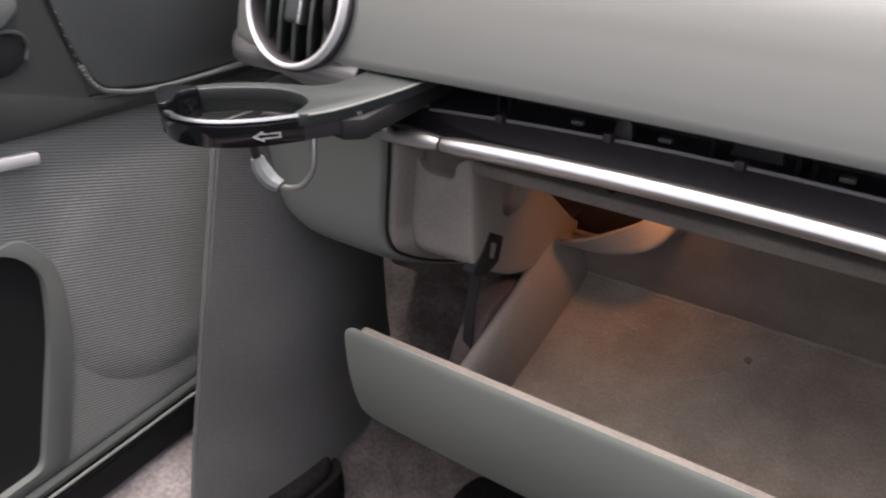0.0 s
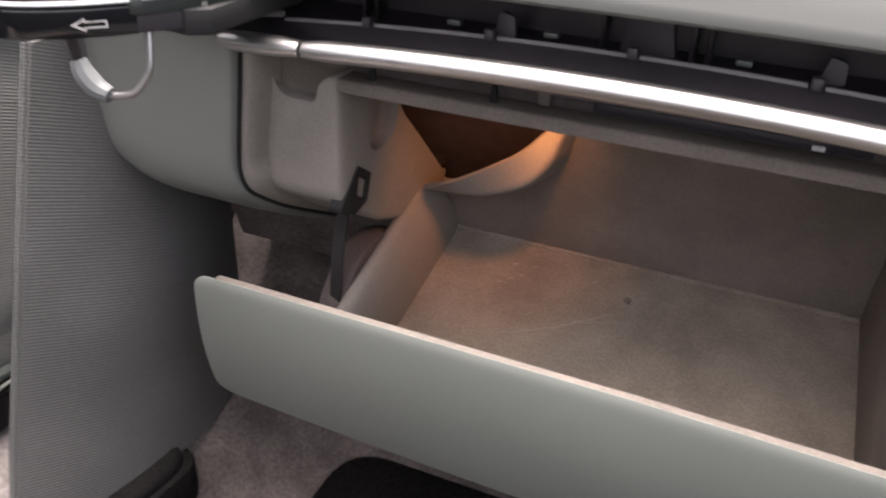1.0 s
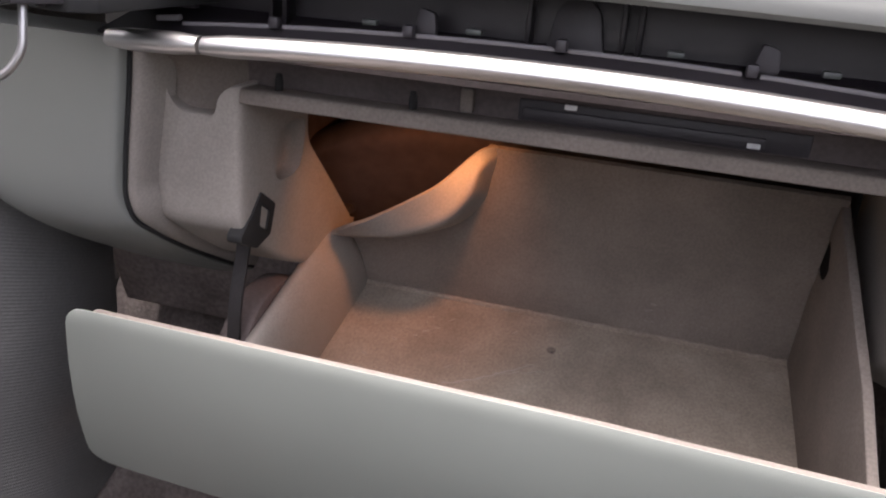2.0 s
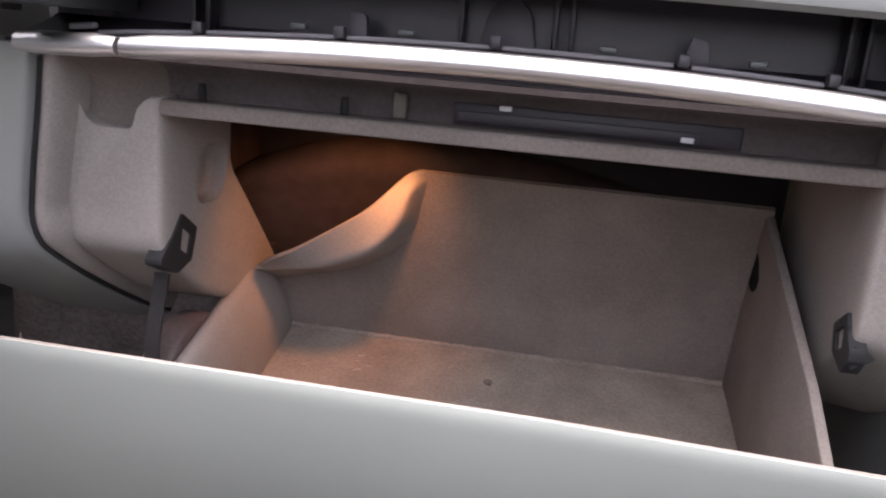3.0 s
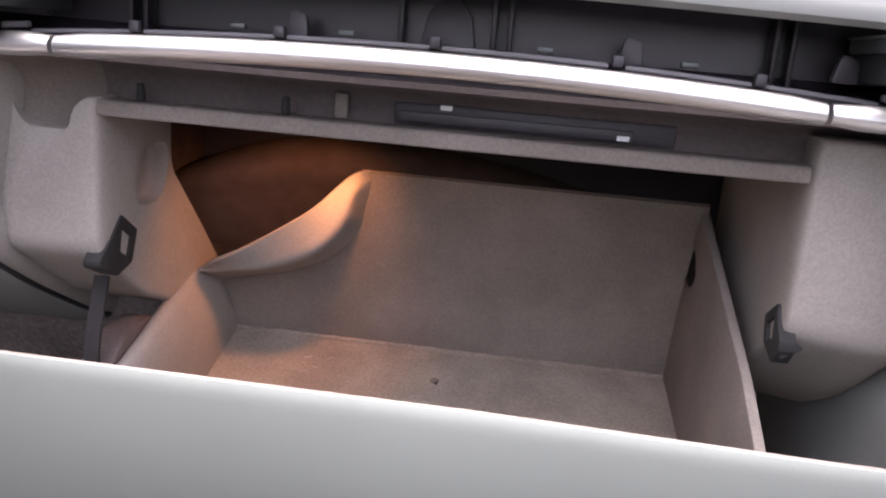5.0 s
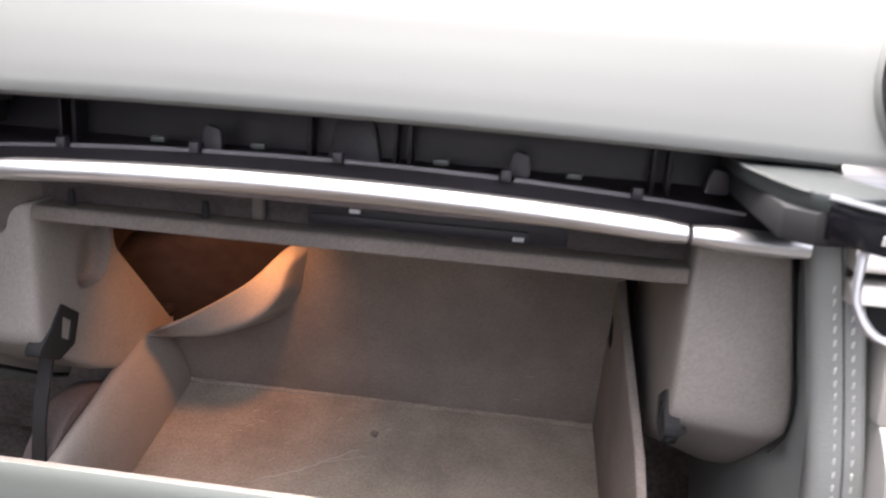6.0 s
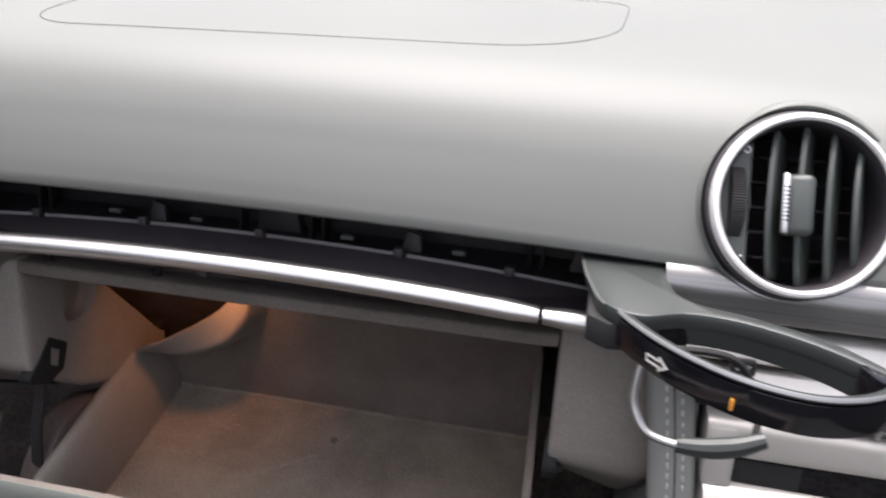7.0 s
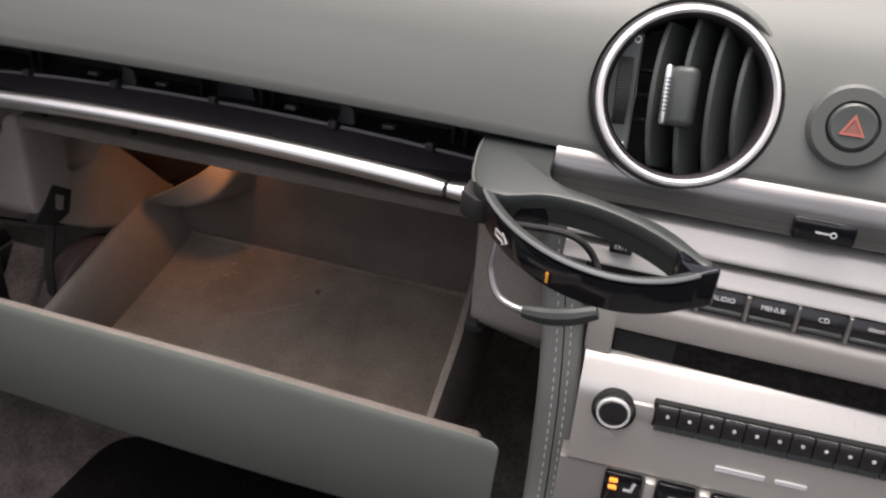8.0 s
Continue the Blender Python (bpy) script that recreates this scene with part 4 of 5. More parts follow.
# felt flange between the gap and the cheek
fb = bmesh.new()
vs = []
for p in PANEL_EDGE:
    k = under_at(p)
    # straight in beside the upright face, up and in where it runs underneath
    row = [(0.0008, 0.020, 0.002 * k), (0.0016, 0.0085 - 0.0045 * k, 0.0018 * k), (0.0032, 0.0072 - 0.005 * k, 0.0030 * k), (0.0058, 0.0072 - 0.005 * k, 0.0070 * k), (0.0082, 0.0100 - 0.007 * k, 0.0115 * k), (0.0100 - 0.001 * k, 0.0165 - 0.012 * k, 0.0160 * k), (0.0125, 0.034 - 0.018 * k, 0.024 * k)]
    vs.append([fb.verts.new(p + Vector(q)) for q in row])
for A0, B0 in zip(vs, vs[1:]):
    for k in range(6):
        fb.faces.new((A0[k], A0[k + 1], B0[k + 1], B0[k]))
part("flange", fb, FELT_PALE, housing, "felt flange round the cheek", 60)

part("underside", box((-0.27, 0.69, 0.470), (0.19, 0.16, 0.008), 0.002), DARK, lower, "dark underside of the dash")
# added block, no known part: closes the space so it reads as shaded
part("under_dash_filler", prism(rounded([(0.615, 0.435), (0.640, 0.362), (0.75, 0.350), (0.75, 0.474), (0.615, 0.474)], 0.006, 3), "x", -0.372, -0.196, 0.003), CARPET, lower, "added carpet-coloured block that shades the footwell under the dash")
# right of the opening
def side_panel(u, v):
    z = 0.617 - 0.32 * v
    low = min(1.0, max(0.0, (0.496 - z) / 0.02))
    left = 0.2372 + 0.0115 * min(1.0, (0.617 - z) / 0.085) - 0.008 * low
    front, deep = 0.470 - 0.030 * min(1.0, (0.617 - z) / 0.13), 0.500 + 0.12 * low
    return (left + (0.262 - left) * u ** (1 + low), deep - (deep - front) * u ** (1.6 - 0.9 * low), z)


part("lower_panel_right", sheet(side_panel, 12, 40, 0.003), STITCHED, lower, "grey leather side panel", 60)
edge = smooth_line([(0.2345, 0.4925, 0.606), (0.2425, 0.4925, 0.555), (0.2475, 0.492, 0.525), (0.2455, 0.4915, 0.506), (0.2385, 0.4925, 0.4945)], 6)
part("gap_seal", tube(edge, 0.0009, 6), RUBBER, lower, "thin black gap line")

# ---- centre console ----
console = thing("centre_console", "grey and silver centre console with stitched leather edge", "centre console", kind="structure")
post_pts = [Vector(p) for p in ((0.2425, 0.461, 0.622), (0.2460, 0.454, 0.595), (0.2525, 0.447, 0.55), (0.2565, 0.439, 0.51), (0.258, 0.436, 0.475), (0.259, 0.432, 0.42), (0.2595, 0.41, 0.35), (0.2595, 0.37, 0.29), (0.2595, 0.35, 0.25))]
post_pts = smooth_line(post_pts, 5)
post_prof = rounded([(0.0010, 0.060), (-0.0172, 0.0), (0.0110, 0.0), (0.0110, 0.060)], [0.001, 0.011, 0.005, 0.001], 5)
part("leather_post", sweep(post_prof, [lambda q, p=p: (p.x + q[0], p.y + q[1], p.z) for p in post_pts]), STITCHED, console, "grey leather edge with double stitching")
dist, last = 0.0, post_pts[0]
fine = []
for a, b in zip(post_pts, post_pts[1:]):
    for j in range(6):
        fine.append(a.lerp(b, j / 6))
stitch_bm = box((0, 0, 0), (0.0009, 0.0008, 0.0034), 0.0003)
stitch_me = None
for p in fine:
    dist += (p - last).length
    last = p
    if dist > 0.0056 and p.z < 0.60:
        dist = 0.0
        for dx in (-0.0042, 0.0040):
            if stitch_me is None:
                first = part("stitch", stitch_bm, THREAD, console)
                stitch_me = first.data
                ob = first
            else:
                ob = new("stitch", stitch_me)
                ob.parent = console
            ob.location = (p.x + dx, p.y - 0.0002, p.z)
part("post_seam", tube([p + Vector((-0.0001, 0.0001, 0)) for p in post_pts], 0.0005, 5), RUBBER, console)

SX0, SX1 = 0.2655, 0.52
# stack body with stepped silver ledges
part("stack_back", box(((SX0 + SX1) / 2, 0.53, 0.40), (SX1 - SX0, 0.10, 0.47), 0.002), SILVER_PAINT, console, "silver-grey console body")


def ledge(name, z0, z1, y, material, x0=SX0 - 0.02, x1=SX1, r=0.003, label="", lean=0.0):
    """A long step of the console's face; lean sets its upper edge back."""
    prof = rounded([(y, z0), (y + 0.05, z0), (y + 0.05, z1), (y + lean, z1)], [r, 0.0, 0.0, r], 5)
    return part(name, prism(prof, "x", x0, x1), material, console, label)


ledge("upper_ledge", 0.6105, 0.6275, 0.444, SILVER, r=0.005, label="bright rounded silver ledge", lean=0.011)
ledge("shadow_gap", 0.6055, 0.6110, 0.455, RUBBER)
ledge("button_ledge", 0.5955, 0.6060, 0.444, SILVER, label="bright silver ledge above the buttons", lean=0.007)
ledge("button_back", 0.5770, 0.5960, 0.458, RUBBER)
ledge("lower_ledge", 0.5560, 0.5780, 0.443, SILVER_PAINT, SX0, r=0.006, label="silver ledge below the buttons")
# open shelf between ledge and radio, its inner shade a solid black block
part("shelf_shade", prism([(0.4455, 0.5560), (0.50, 0.5560), (0.50, 0.5405), (0.4455, 0.5405)], "x", SX0 + 0.016, SX1), MAT, console, "solid black block for the shade inside the open shelf")
part("shelf_step", box((SX0 + 0.034, 0.4468, 0.5485), (0.034, 0.003, 0.0142), 0.0006), RUBBER, console, "dark shelf liner")
part("shelf_wall", prism([(0.4425, 0.5745), (0.50, 0.5745), (0.50, 0.5405), (0.4405, 0.5405)], "x", SX0 + 0.0005, SX0 + 0.016, 0.002), SILVER_PAINT, console, "silver shelf side")

# key switch on the silver band
key = thing("key_switch", "small black lock button with a white key symbol", "switch")
part("button", box((0.3715, 0.4445, 0.6405), (0.030, 0.006, 0.0115), 0.002), BLACK, key)
part("key_bow", lathe([(0.0017, 0), (0.0010, 0), (0.0010, 0.0003), (0.0017, 0.0003)], pose(0.3760, 0.4413, 0.6405, 90), 14), WHITE, key)
part("key_shaft", box((0.3710, 0.4413, 0.6405), (0.007, 0.0004, 0.0008)), WHITE, key)

# hazard switch
hz = thing("hazard_switch", "round grey hazard button with a red triangle", "switch")
hm = Matrix.Translation((0.3722, 0.4605, 0.690)) @ pose(0, 0, 0, 90 - VENT_TILT)
part("collar", lathe([(0.0207, -0.006), (0.0204, 0.0006), (0.0186, 0.0024), (0.0125, 0.0026), (0.0119, 0.001), (0.0119, -0.006)], hm, 40), SOFT_GREY, hz, "dark grey collar")
cap = part("cap", lathe([(0.0112, -0.006), (0.0112, 0.0025), (0.0100, 0.0036), (0.0, 0.0030)], hm, 36, closed=False), SATIN, hz, "dark grey push cap")
tri = bmesh.new()
R = [[tri.verts.new(hm @ Vector((r * math.sin(a), r * math.cos(a) - 0.001, h))) for a in (0, 2.0944, 4.1888)] for r, h in ((0.0068, 0.0036), (0.0068, 0.0041), (0.0050, 0.0041), (0.0050, 0.0036))]
for k in range(4):
    for i in range(3):
        j = (i + 1) % 3
        tri.faces.new((R[k][i], R[k][j], R[(k + 1) % 4][j], R[(k + 1) % 4][i]))
part("triangle", tri, RED, cap, "red outlined triangle")
fill = bmesh.new()
fill_rings = [[fill.verts.new(hm @ Vector((0.0050 * math.sin(a), 0.0050 * math.cos(a) - 0.001, h))) for a in (0, 2.0944, 4.1888)] for h in (0.0034, 0.0037)]
fill.faces.new(fill_rings[0]), fill.faces.new(fill_rings[1])
for i in range(3):
    fill.faces.new((fill_rings[0][i], fill_rings[0][(i + 1) % 3], fill_rings[1][(i + 1) % 3], fill_rings[1][i]))
part("triangle_field", fill, RED_DULL, cap, "dull red field inside the triangle")

# row of menu buttons
x = 0.2975
for word in ("", "AUDIO", "MENUE", "CD", ""):
    b = thing("menu_button", ("black console key lettered " + word) if word else "black console key with small pale marking", "button", "console key row")
    part("key_cap", prism(rounded([(0.4455, 0.5795), (0.46, 0.5795), (0.46, 0.5950), (0.447, 0.5950), (0.4445, 0.588)], 0.0012, 2), "x", x, x + 0.0232, 0.0006), KEY, b)
    # grey on the black key's lip paints the highlight along its ledge
    part("key_lip", prism(rounded([(0.4436, 0.5818), (0.4470, 0.5818), (0.4470, 0.5840), (0.4440, 0.5840)], 0.0006, 2), "x", x + 0.0006, x + 0.0226, 0.0003, 1), SATIN, b, "lower lip of the key, greyed for its highlight")
    if word:
        lettering(word, 0.0038, pose(x + 0.0116, 0.4437, 0.5908, 74), WHITE, b)
    else:
        part("marking", box((x + 0.0118, 0.4445, 0.5908), (0.008, 0.0006, 0.0016)), GREY_PRINT, b)
    x += 0.0254
    if x < 0.42:
        part("divider", box((x - 0.0011, 0.4462, 0.5875), (0.0026, 0.006, 0.0160), 0.0009), STRIP, console, "slim chrome divider")
small = thing("exit_key", "small black console key lettered EXIT", "button")
part("key_cap", box((0.2765, 0.4430, 0.6105), (0.0125, 0.005, 0.0080), 0.001), KEY, small)
lettering("EXIT", 0.0036, pose(0.2765, 0.4404, 0.6105, 90), WHITE, small)

# the radio and the switches below it face a little to the side
TURN = Matrix.Translation((SX0, 0.42, 0)) @ pose(0, 0, 0, 0, 0, 3.2) @ Matrix.Translation((-SX0, -0.42, 0))
# radio
radio = thing("car_radio", "silver car radio with a round knob and ten keys", "radio")
FACE = prism(rounded([(0.4405, 0.5415), (0.50, 0.5415), (0.50, 0.4745), (0.4205, 0.4745), (0.4249, 0.524)], [0.006, 0, 0, 0.001, 0.007], 5), "x", SX0 + 0.0035, SX1)
part("face", FACE, SILVER, radio, "brushed silver face")


def radio_y(z):
    return 0.4205 + (z - 0.4745) * 0.0895 + max(0.0, z - 0.524) * 0.80


km = Matrix.Translation((0.2905, radio_y(0.515) - 0.001, 0.515)) @ pose(0, 0, 0, 83)
part("knob_base", lathe([(0.0128, -0.003), (0.0126, 0.0015), (0.0112, 0.003), (0.0105, -0.003)], km, 36), RUBBER, radio, "dark knob well")
kn = part("knob", lathe([(0.0098, -0.002), (0.0096, 0.0045), (0.0093, 0.0052), (0.0084, 0.0052), (0.0082, 0.0045), (0.0082, -0.002)], km, 36), ALU, radio, "bright volume knob ring")
part("knob_cap", lathe([(0.0082, -0.002), (0.0081, 0.0044), (0.0074, 0.0050), (0.0, 0.0046)], km, 28, closed=False), KEY, kn, "black knob centre")
lettering("VOL", 0.0048, pose(0.2885, radio_y(0.4975) - 0.0007, 0.4975, 84), WHITE, radio, "small white lettering")
part("key_tray", prism([(0.3120, 0.5265), (0.50, 0.5265), (0.50, 0.5060), (0.3120, 0.5060)], "y", 0.4236, 0.44, 0.001), RUBBER, radio, "black key tray")
part("chrome_rail", box((0.3065, 0.4262, 0.5165), (0.0145, 0.006, 0.0125), 0.002), SILVER, radio, "bright metal block")
for i in range(14):
    bx = 0.3200 + 0.0121 * i
    k = part("preset_key", prism(rounded([(0.4228, 0.5252), (0.4206, 0.5195), (0.4198, 0.5136), (0.4215, 0.5122), (0.4300, 0.5122), (0.4300, 0.5252)], [0.001, 0.003, 0.0008, 0.0004, 0, 0], 3), "x", bx - 0.0058, bx + 0.0058, 0.0004, 1), KEY, radio, "black preset key")
    part("key_step", prism(rounded([(0.4222, 0.5116), (0.4212, 0.5082), (0.4225, 0.5074), (0.4300, 0.5074), (0.4300, 0.5116)], [0.0006, 0.0006, 0.0004, 0, 0], 2), "x", bx - 0.0058, bx + 0.0058, 0.0003, 1), SATIN, k, "dark grey lower step of the key")
    part("key_dot", lathe([(0.0011, 0.0), (0.0011, 0.0005)], pose(bx + 0.0003, 0.4207, 0.5198, 90), 12, closed=False), WHITE, k, "white dot")
    part("tick", box(None, (0.0005, 0.0006, 0.0045), 0, Matrix.Translation((bx + 0.001, radio_y(0.5325) - 0.0001, 0.5325)) @ pose(0, 0, 0, -43)), GREY_PRINT, radio, "fine pale tick")
part("maker_bar", box((0.366, radio_y(0.4895) - 0.0004, 0.4905), (0.027, 0.001, 0.0032)), WHITE, radio)
part("model_bar", box((0.394, radio_y(0.4895) - 0.0004, 0.4905), (0.017, 0.001, 0.0026)), WHITE, radio)
radio.matrix_basis = TURN

# lower switch panel
part("switch_panel", prism(rounded([(0.4215, 0.4735), (0.50, 0.4735), (0.50, 0.20), (0.39, 0.20), (0.4195, 0.43)], 0.002, 2), "x", SX0 - 0.0005, SX1), GUN, console, "warm grey switch panel").matrix_basis = TURN
for i in range(4):
    bx = 0.308 + 0.031 * i
    sw = thing("seat_switch", ("black seat-heating switch with two lit amber lamps" if i == 0 else "black console switch with a white symbol"), "switch", "lower switch row")
    part("rocker", box(None, (0.0225, 0.008, 0.0225), 0.002, Matrix.Translation((bx - 0.004, 0.4205, 0.461)) @ pose(0, 0, 0, -6)), BLACK, sw)
    if i == 0:
        for z in (0.4690, 0.4635):
            part("indicator", box((bx - 0.0095, 0.4158, z), (0.005, 0.0012, 0.0028), 0.0004), AMBER, sw, "lit amber lamp")
        part("seat_back_symbol", box(None, (0.0018, 0.0006, 0.007), 0, Matrix.Translation((bx + 0.002, 0.4158, 0.4660)) @ pose(0, 0, 0, 0, 12)), WHITE, sw)
        part("seat_symbol", box((bx - 0.0005, 0.4158, 0.4630), (0.005, 0.0006, 0.0016)), WHITE, sw)
    else:
        arcp = [(0.006 * math.cos(a), 0.005 * math.sin(a)) for a in np.linspace(0.3, 2.84, 9)]
        poly = arcp + [(p[0] * 0.75, p[1] * 0.7) for p in arcp[::-1]]
        part("symbol", prism([(bx - 0.004 + p[0], 0.4605 + p[1]) for p in poly], "y", 0.4155, 0.4163), WHITE, sw, "white arc symbol")
    sw.matrix_basis = TURN
    if i < 3:
        part("divider", box((bx + 0.0115, 0.4195, 0.461), (0.0065, 0.008, 0.024), 0.0015), SILVER, console, "satin silver divider").matrix_basis = TURN
# side of the tunnel
part("tunnel_side", prism([(0.49, 0.60), (0.95, 0.60), (0.95, 0.10), (-0.6, 0.10), (-0.6, 0.26), (0.30, 0.28), (0.45, 0.40)], "x", 0.262, 0.2645), STITCHED, console, "grey side of the tunnel")

# ---- kick panel, door, floor ----
kick = thing("kick_panel", "grey fine-ribbed kick panel beside the footwell", "kick panel", kind="structure")


def kick_at(u, v):
    z = 0.245 + 0.355 * v
    y0 = 0.341 + (z - 0.293) * 0.312
    y = y0 + (0.60 - y0) * u
    x = -0.362 + 0.012 * math.sin(math.pi * min(1, u * 1.5) * 0.5) - 0.035 * max(0, u - 0.7) ** 1.5 + 0.018 * math.sin(math.pi * u) * min(1.0, max(0.0, (0.95 - v) * 2)) + 0.02 * max(0, 0.25 - v)
    return (x, y, z)


part("panel", sheet(kick_at, 18, 20, 0.004), KICK, kick, "", 60)
ed = [Vector(kick_at(0, i / 20)) + Vector((-0.001, -0.001, 0)) for i in range(21)]
part("edge_bead", tube(ed, 0.0024, 8), KICK, kick, "pale rounded edge bead")


def swell_at(u, v):
    """A shallow round swelling on the kick panel."""
    x, y, z = kick_at(0.03 + 0.95 * u, 0.72 * v)
    d = math.hypot(y - 0.50, z - 0.368) / 0.122
    return (x + (0.0006 + 0.0045 * math.sqrt(1 - d * d) if d < 1 else -0.006 * min(1.0, (d - 1) * 6)), y, z)


part("swell", sheet(swell_at, 34, 34, 0.001), KICK, kick, "softly swollen footrest area", 60)

door = thing("door_1", "grey car door with dark leather upper and ribbed cloth lower", "car door", kind="structure", at=(-0.42, 0.2, 0.2))
DX = -0.42
part("door_shell", box((DX - 0.035, 0.15, 0.52), (0.06, 1.1, 0.66), 0.004), LEATHER, door, "dark door shell")
cloth_poly = rounded([(0.70, 0.602), (0.436, 0.6075), (0.308, 0.619), (0.05, 0.645), (0.05, 0.352), (0.70, 0.352)], [0, 0.02, 0.02, 0, 0, 0], 4)
cl = part("cloth_panel", prism(cloth_poly, "x", DX - 0.006, DX, 0.002), CLOTH, door, "ribbed grey cloth panel")
pk = rounded([(0.310, 0.523), (0.289, 0.551), (0.05, 0.565), (0.05, 0.36), (0.262, 0.363), (0.303, 0.478)], [0.015, 0.02, 0, 0, 0.01, 0.03], 6)
cut(cl, prism(pk, "x", DX - 0.02, DX + 0.02))
# flat black sheet paints the pocket's inner shade
part("pocket_back", prism(pk, "x", DX - 0.0052, DX - 0.0045), RUBBER, door, "black sheet for the shade inside the map pocket")
pf = part("pocket_frame", prism(rounded([(0.300, 0.552), (0.319, 0.520), (0.314, 0.46), (0.280, 0.358), (0.05, 0.356), (0.05, 0.549)], [0.012, 0.025, 0.04, 0.012, 0, 0], 6), "x", DX - 0.004, DX + 0.003, 0.0015), PANEL, door, "smooth grey pocket border")
cut(pf, prism([(0.17 + (p[0] - 0.17) * 0.975, 0.455 + (p[1] - 0.455) * 0.97) for p in pk], "x", DX - 0.03, DX + 0.03))
part("speaker_bulge", lathe([(0.10, -0.0006), (0.098, 0.0002), (0.07, 0.0006), (0.0, 0.0009)], Matrix.Translation((DX, 0.40, 0.475)) @ pose(0, 0, 0, 0, 90), 48, closed=False), CLOTH, door, "faint round speaker area")
up = rounded([(0.75, 0.602), (0.436, 0.619), (0.385, 0.630), (0.372, 0.66), (0.356, 0.74), (0.356, 0.86), (0.75, 0.86)], [0, 0.01, 0.012, 0.01, 0.0, 0, 0], 5)
part("piping", tube(smooth_line([(DX + 0.0075, 0.372, 0.652), (DX + 0.008, 0.378, 0.637), (DX + 0.008, 0.392, 0.628), (DX + 0.008, 0.436, 0.6185), (DX + 0.006, 0.60, 0.606)], 6), 0.0022, 8), LEATHER, door, "raised leather piping")
part("upper_panel", prism(up, "x", DX - 0.004, DX + 0.004, 0.003), LEATHER, door, "smooth dark leather upper panel")
part("armrest", prism(rounded([(0.70, 0.602), (0.70, 0.607), (0.432, 0.618), (0.372, 0.628), (0.352, 0.72), (0.345, 0.86), (-0.2, 0.86), (-0.2, 0.66), (0.30, 0.622), (0.43, 0.609)], 0.004, 2), "x", DX - 0.006, DX + 0.009, 0.003), ARMREST, door, "near-black leather armrest band")
pts = smooth_line([(DX + 0.0095, 0.357, 0.76), (DX + 0.0095, 0.362, 0.70), (DX + 0.0095, 0.370, 0.655), (DX + 0.0095, 0.381, 0.633)], 12)
for i in range(0, len(pts) - 1, 2):
    d = (pts[i + 1] - pts[i]).normalized()
    part("stitch", box(None, (0.0006, 0.0007, 0.0036), 0.0002, Matrix.Translation(pts[i]) @ d.to_track_quat("Z", "X").to_matrix().to_4x4() @ pose(0, 0, 0, 35, 35)), THREAD, door)
part("pull_recess", prism(rounded([(0.325, 0.661), (0.338, 0.670), (0.332, 0.686), (0.24, 0.692), (0.24, 0.663)], 0.007, 4), "x", DX + 0.0085, DX + 0.0105, 0.0008), RUBBER, door, "black handle recess")
part("recess_rim", tube(smooth_line([(DX + 0.0105, 0.24, 0.6935), (DX + 0.0105, 0.29, 0.6905), (DX + 0.0105, 0.330, 0.687), (DX + 0.0105, 0.3385, 0.677), (DX + 0.0105, 0.335, 0.668)], 6), 0.0016, 8), SATIN, door, "rounded rim of the handle recess")
part("door_lever", prism(rounded([(0.325, 0.690), (0.340, 0.700), (0.332, 0.725), (0.24, 0.73), (0.24, 0.695)], 0.006, 4), "x", DX + 0.0085, DX + 0.013, 0.002), PANEL, door, "grey door lever")
part("grab_bar", box(None, (0.010, 0.10, 0.0085), 0.002, Matrix.Translation((DX + 0.004, 0.277, 0.612)) @ pose(0, 0, 0, -11)), ALU, door, "bright metal grab bar end")
part("sill_bead", tube([Vector((DX + 0.006, y, 0.352)) for y in (0.60, 0.4, 0.1, -0.3)], 0.0045, 10), SATIN, door, "rounded grey lower edge")
part("door_seal", tube([Vector((DX + 0.004, y, 0.341)) for y in (0.60, 0.4, 0.1, -0.3)], 0.006, 8), RUBBER, door, "black rubber seal")
part("sill_line", tube([Vector((DX + 0.011, y, 0.346)) for y in (0.60, 0.4, 0.1, -0.3)], 0.0014, 8), PANEL, door, "thin pale edge line")
part("seal_face", box((DX - 0.002, 0.2, 0.318), (0.012, 1.0, 0.03), 0.003), RUBBER, door)

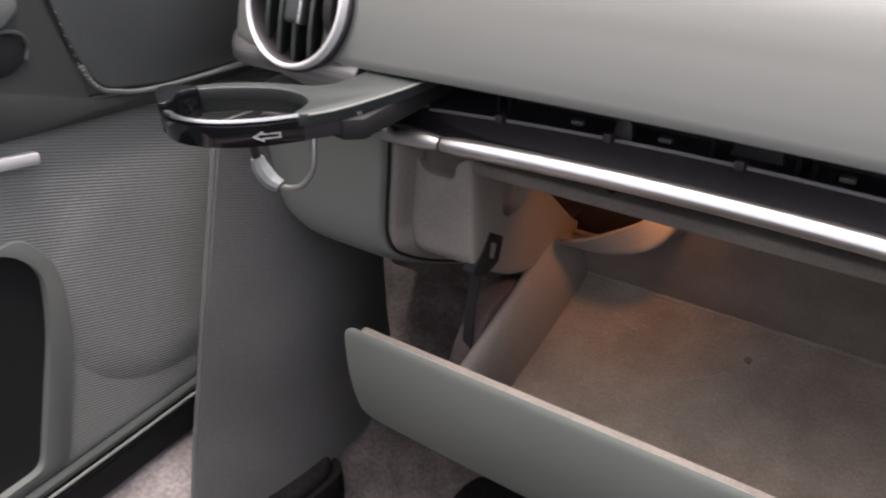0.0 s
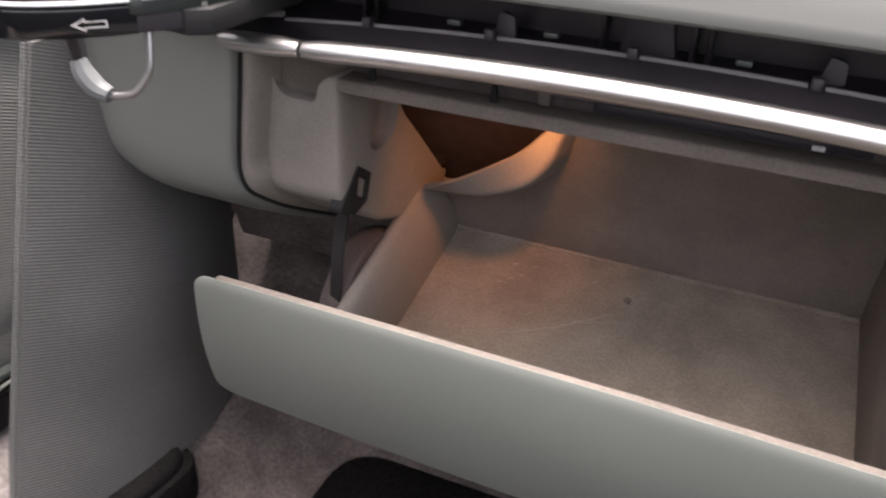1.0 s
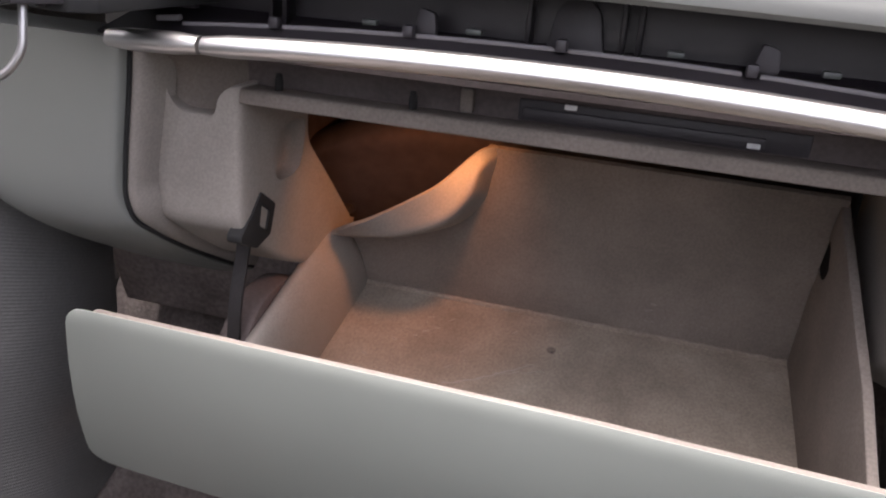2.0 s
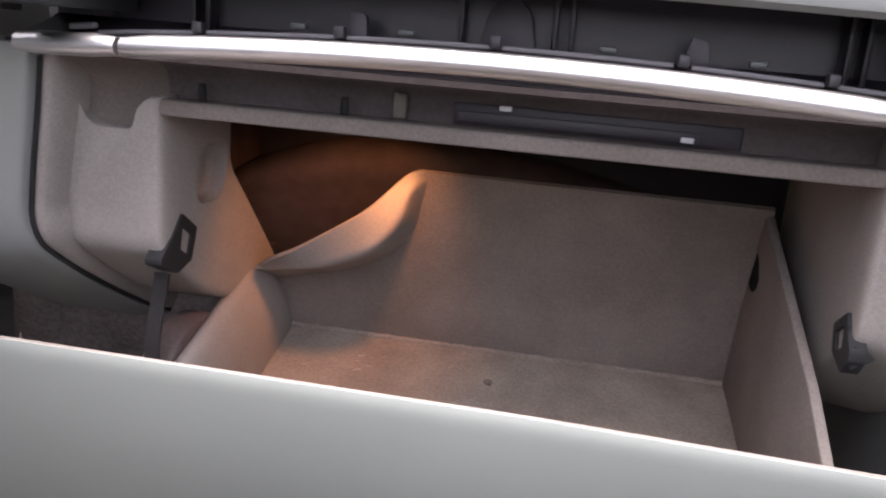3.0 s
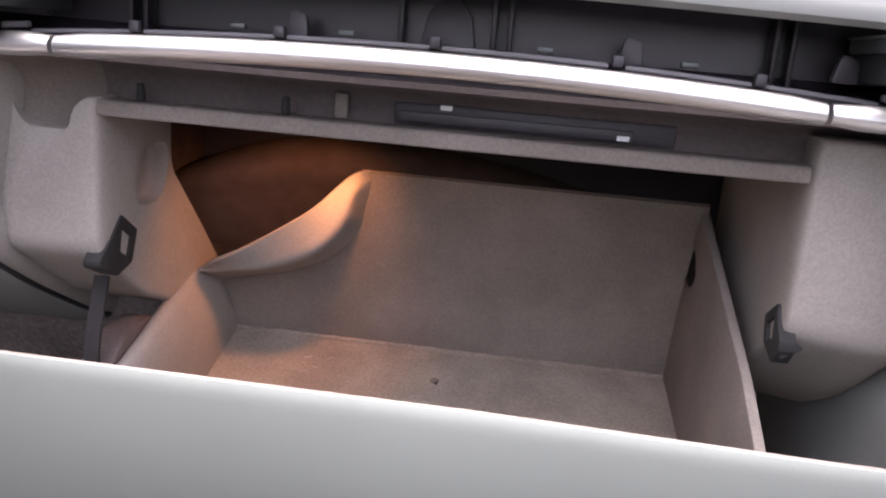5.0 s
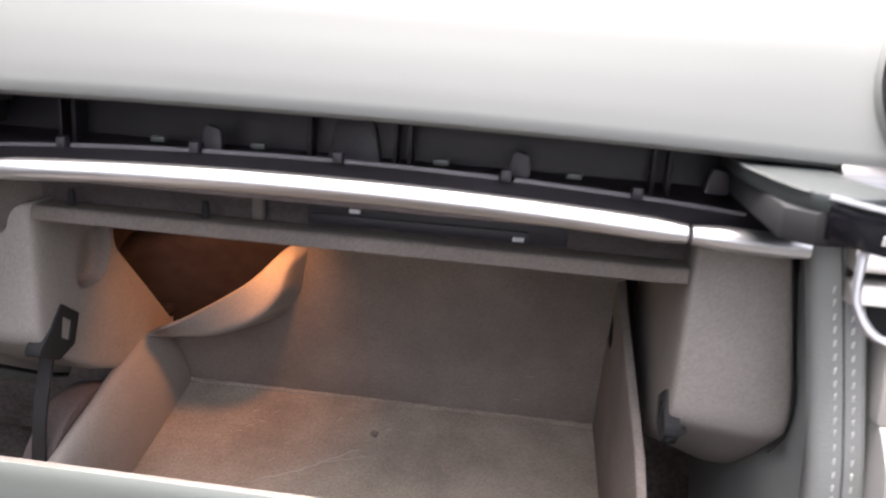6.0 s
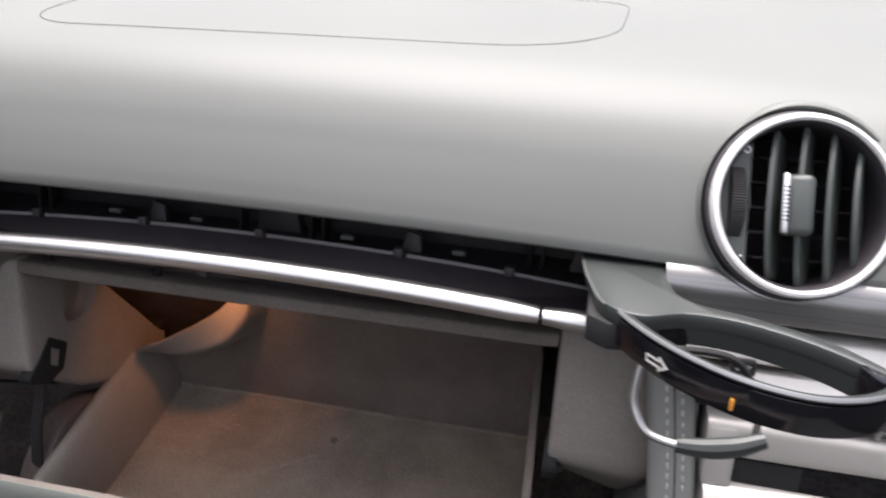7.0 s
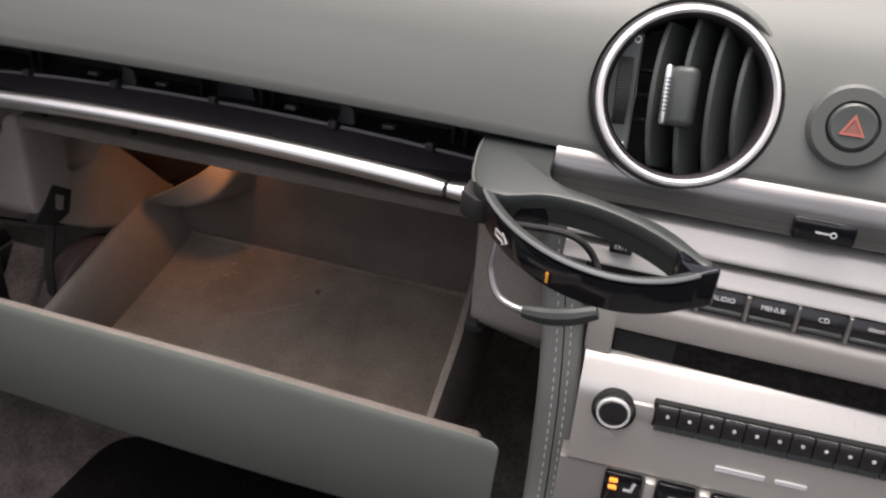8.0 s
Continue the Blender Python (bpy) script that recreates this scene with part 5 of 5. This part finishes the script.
sill = thing("door_sill", "pale carpeted door sill", "sill", kind="structure")
part("sill_carpet", prism(rounded([(-0.46, 0.12), (-0.46, 0.305), (-0.42, 0.300), (-0.372, 0.256), (-0.366, 0.12)], 0.012, 4), "y", -0.6, 0.60, 0.0), SILL, sill)
cover = thing("seat_rail_cover", "low black rail cover on the carpet", "cover")
part("cover", prism(rounded([(-0.41, 0.15), (-0.345, 0.15), (-0.308, 0.468), (-0.41, 0.472)], [0.01, 0.02, 0.03, 0.01], 6), "z", 0.20, 0.258, 0.009, 3), MAT, cover)
part("cover_rim", prism(rounded([(-0.41, 0.14), (-0.339, 0.14), (-0.302, 0.475), (-0.41, 0.479)], [0.01, 0.02, 0.03, 0.01], 6), "z", 0.19, 0.247, 0.003), MAT, cover)

floor = thing("floor", "grey-brown carpeted footwell floor", "floor", kind="structure")


def toe(u, v):
    x = -0.42 + 0.70 * u
    y = -0.45 + 1.27 * v
    k = max(0.0, y - 0.60)
    side = min(1.0, max(0.0, (-0.255 - x) / 0.10))
    side = side * side * (3 - 2 * side)
    z = 0.153 + 0.092 * side + 0.002 * math.sin(47 * u) * math.sin(31 * v) * (1 if y > 0.64 or x < -0.26 else 0) + 2.6 * k * k / (0.12 + 1.2 * k)
    return (x, y + 0.0, min(z, 0.60))


part("carpet", sheet(toe, 56, 72, 0.006), CARPET, floor, "grey-brown footwell carpet", 60)
mat_poly = rounded([(-0.243, -0.30), (-0.243, 0.612), (0.22, 0.618), (0.22, -0.30)], [0.02, 0.05, 0.03, 0.02], 8)
fmat = thing("floor_mat", "black floor mat with a pale bound edge", "floor mat")
part("mat", prism(mat_poly, "z", 0.1535, 0.164, 0.002), MAT, fmat)
edge_pts = [Vector((p[0], p[1], 0.160)) for p in mat_poly]
part("binding", tube(edge_pts + [edge_pts[0]], 0.0035, 8), CARPET, fmat, "grey bound edge")

# plain shell that closes the cabin
for name, c, s in (("wall_front", (0.25, 0.98, 0.45), (1.5, 0.02, 0.72)), ("wall_rear", (0.25, -0.75, 0.38), (1.5, 0.02, 0.66)), ("wall_left", (-0.50, 0.1, 0.48), (0.02, 1.75, 0.70)), ("wall_right", (1.0, 0.1, 0.48), (0.02, 1.75, 0.70)), ("floor_under", (0.25, 0.1, 0.09), (1.5, 1.75, 0.02))):
    w = tagged(part(name, box(c, s), WALL), "plain dark cabin shell", "wall", kind="structure")
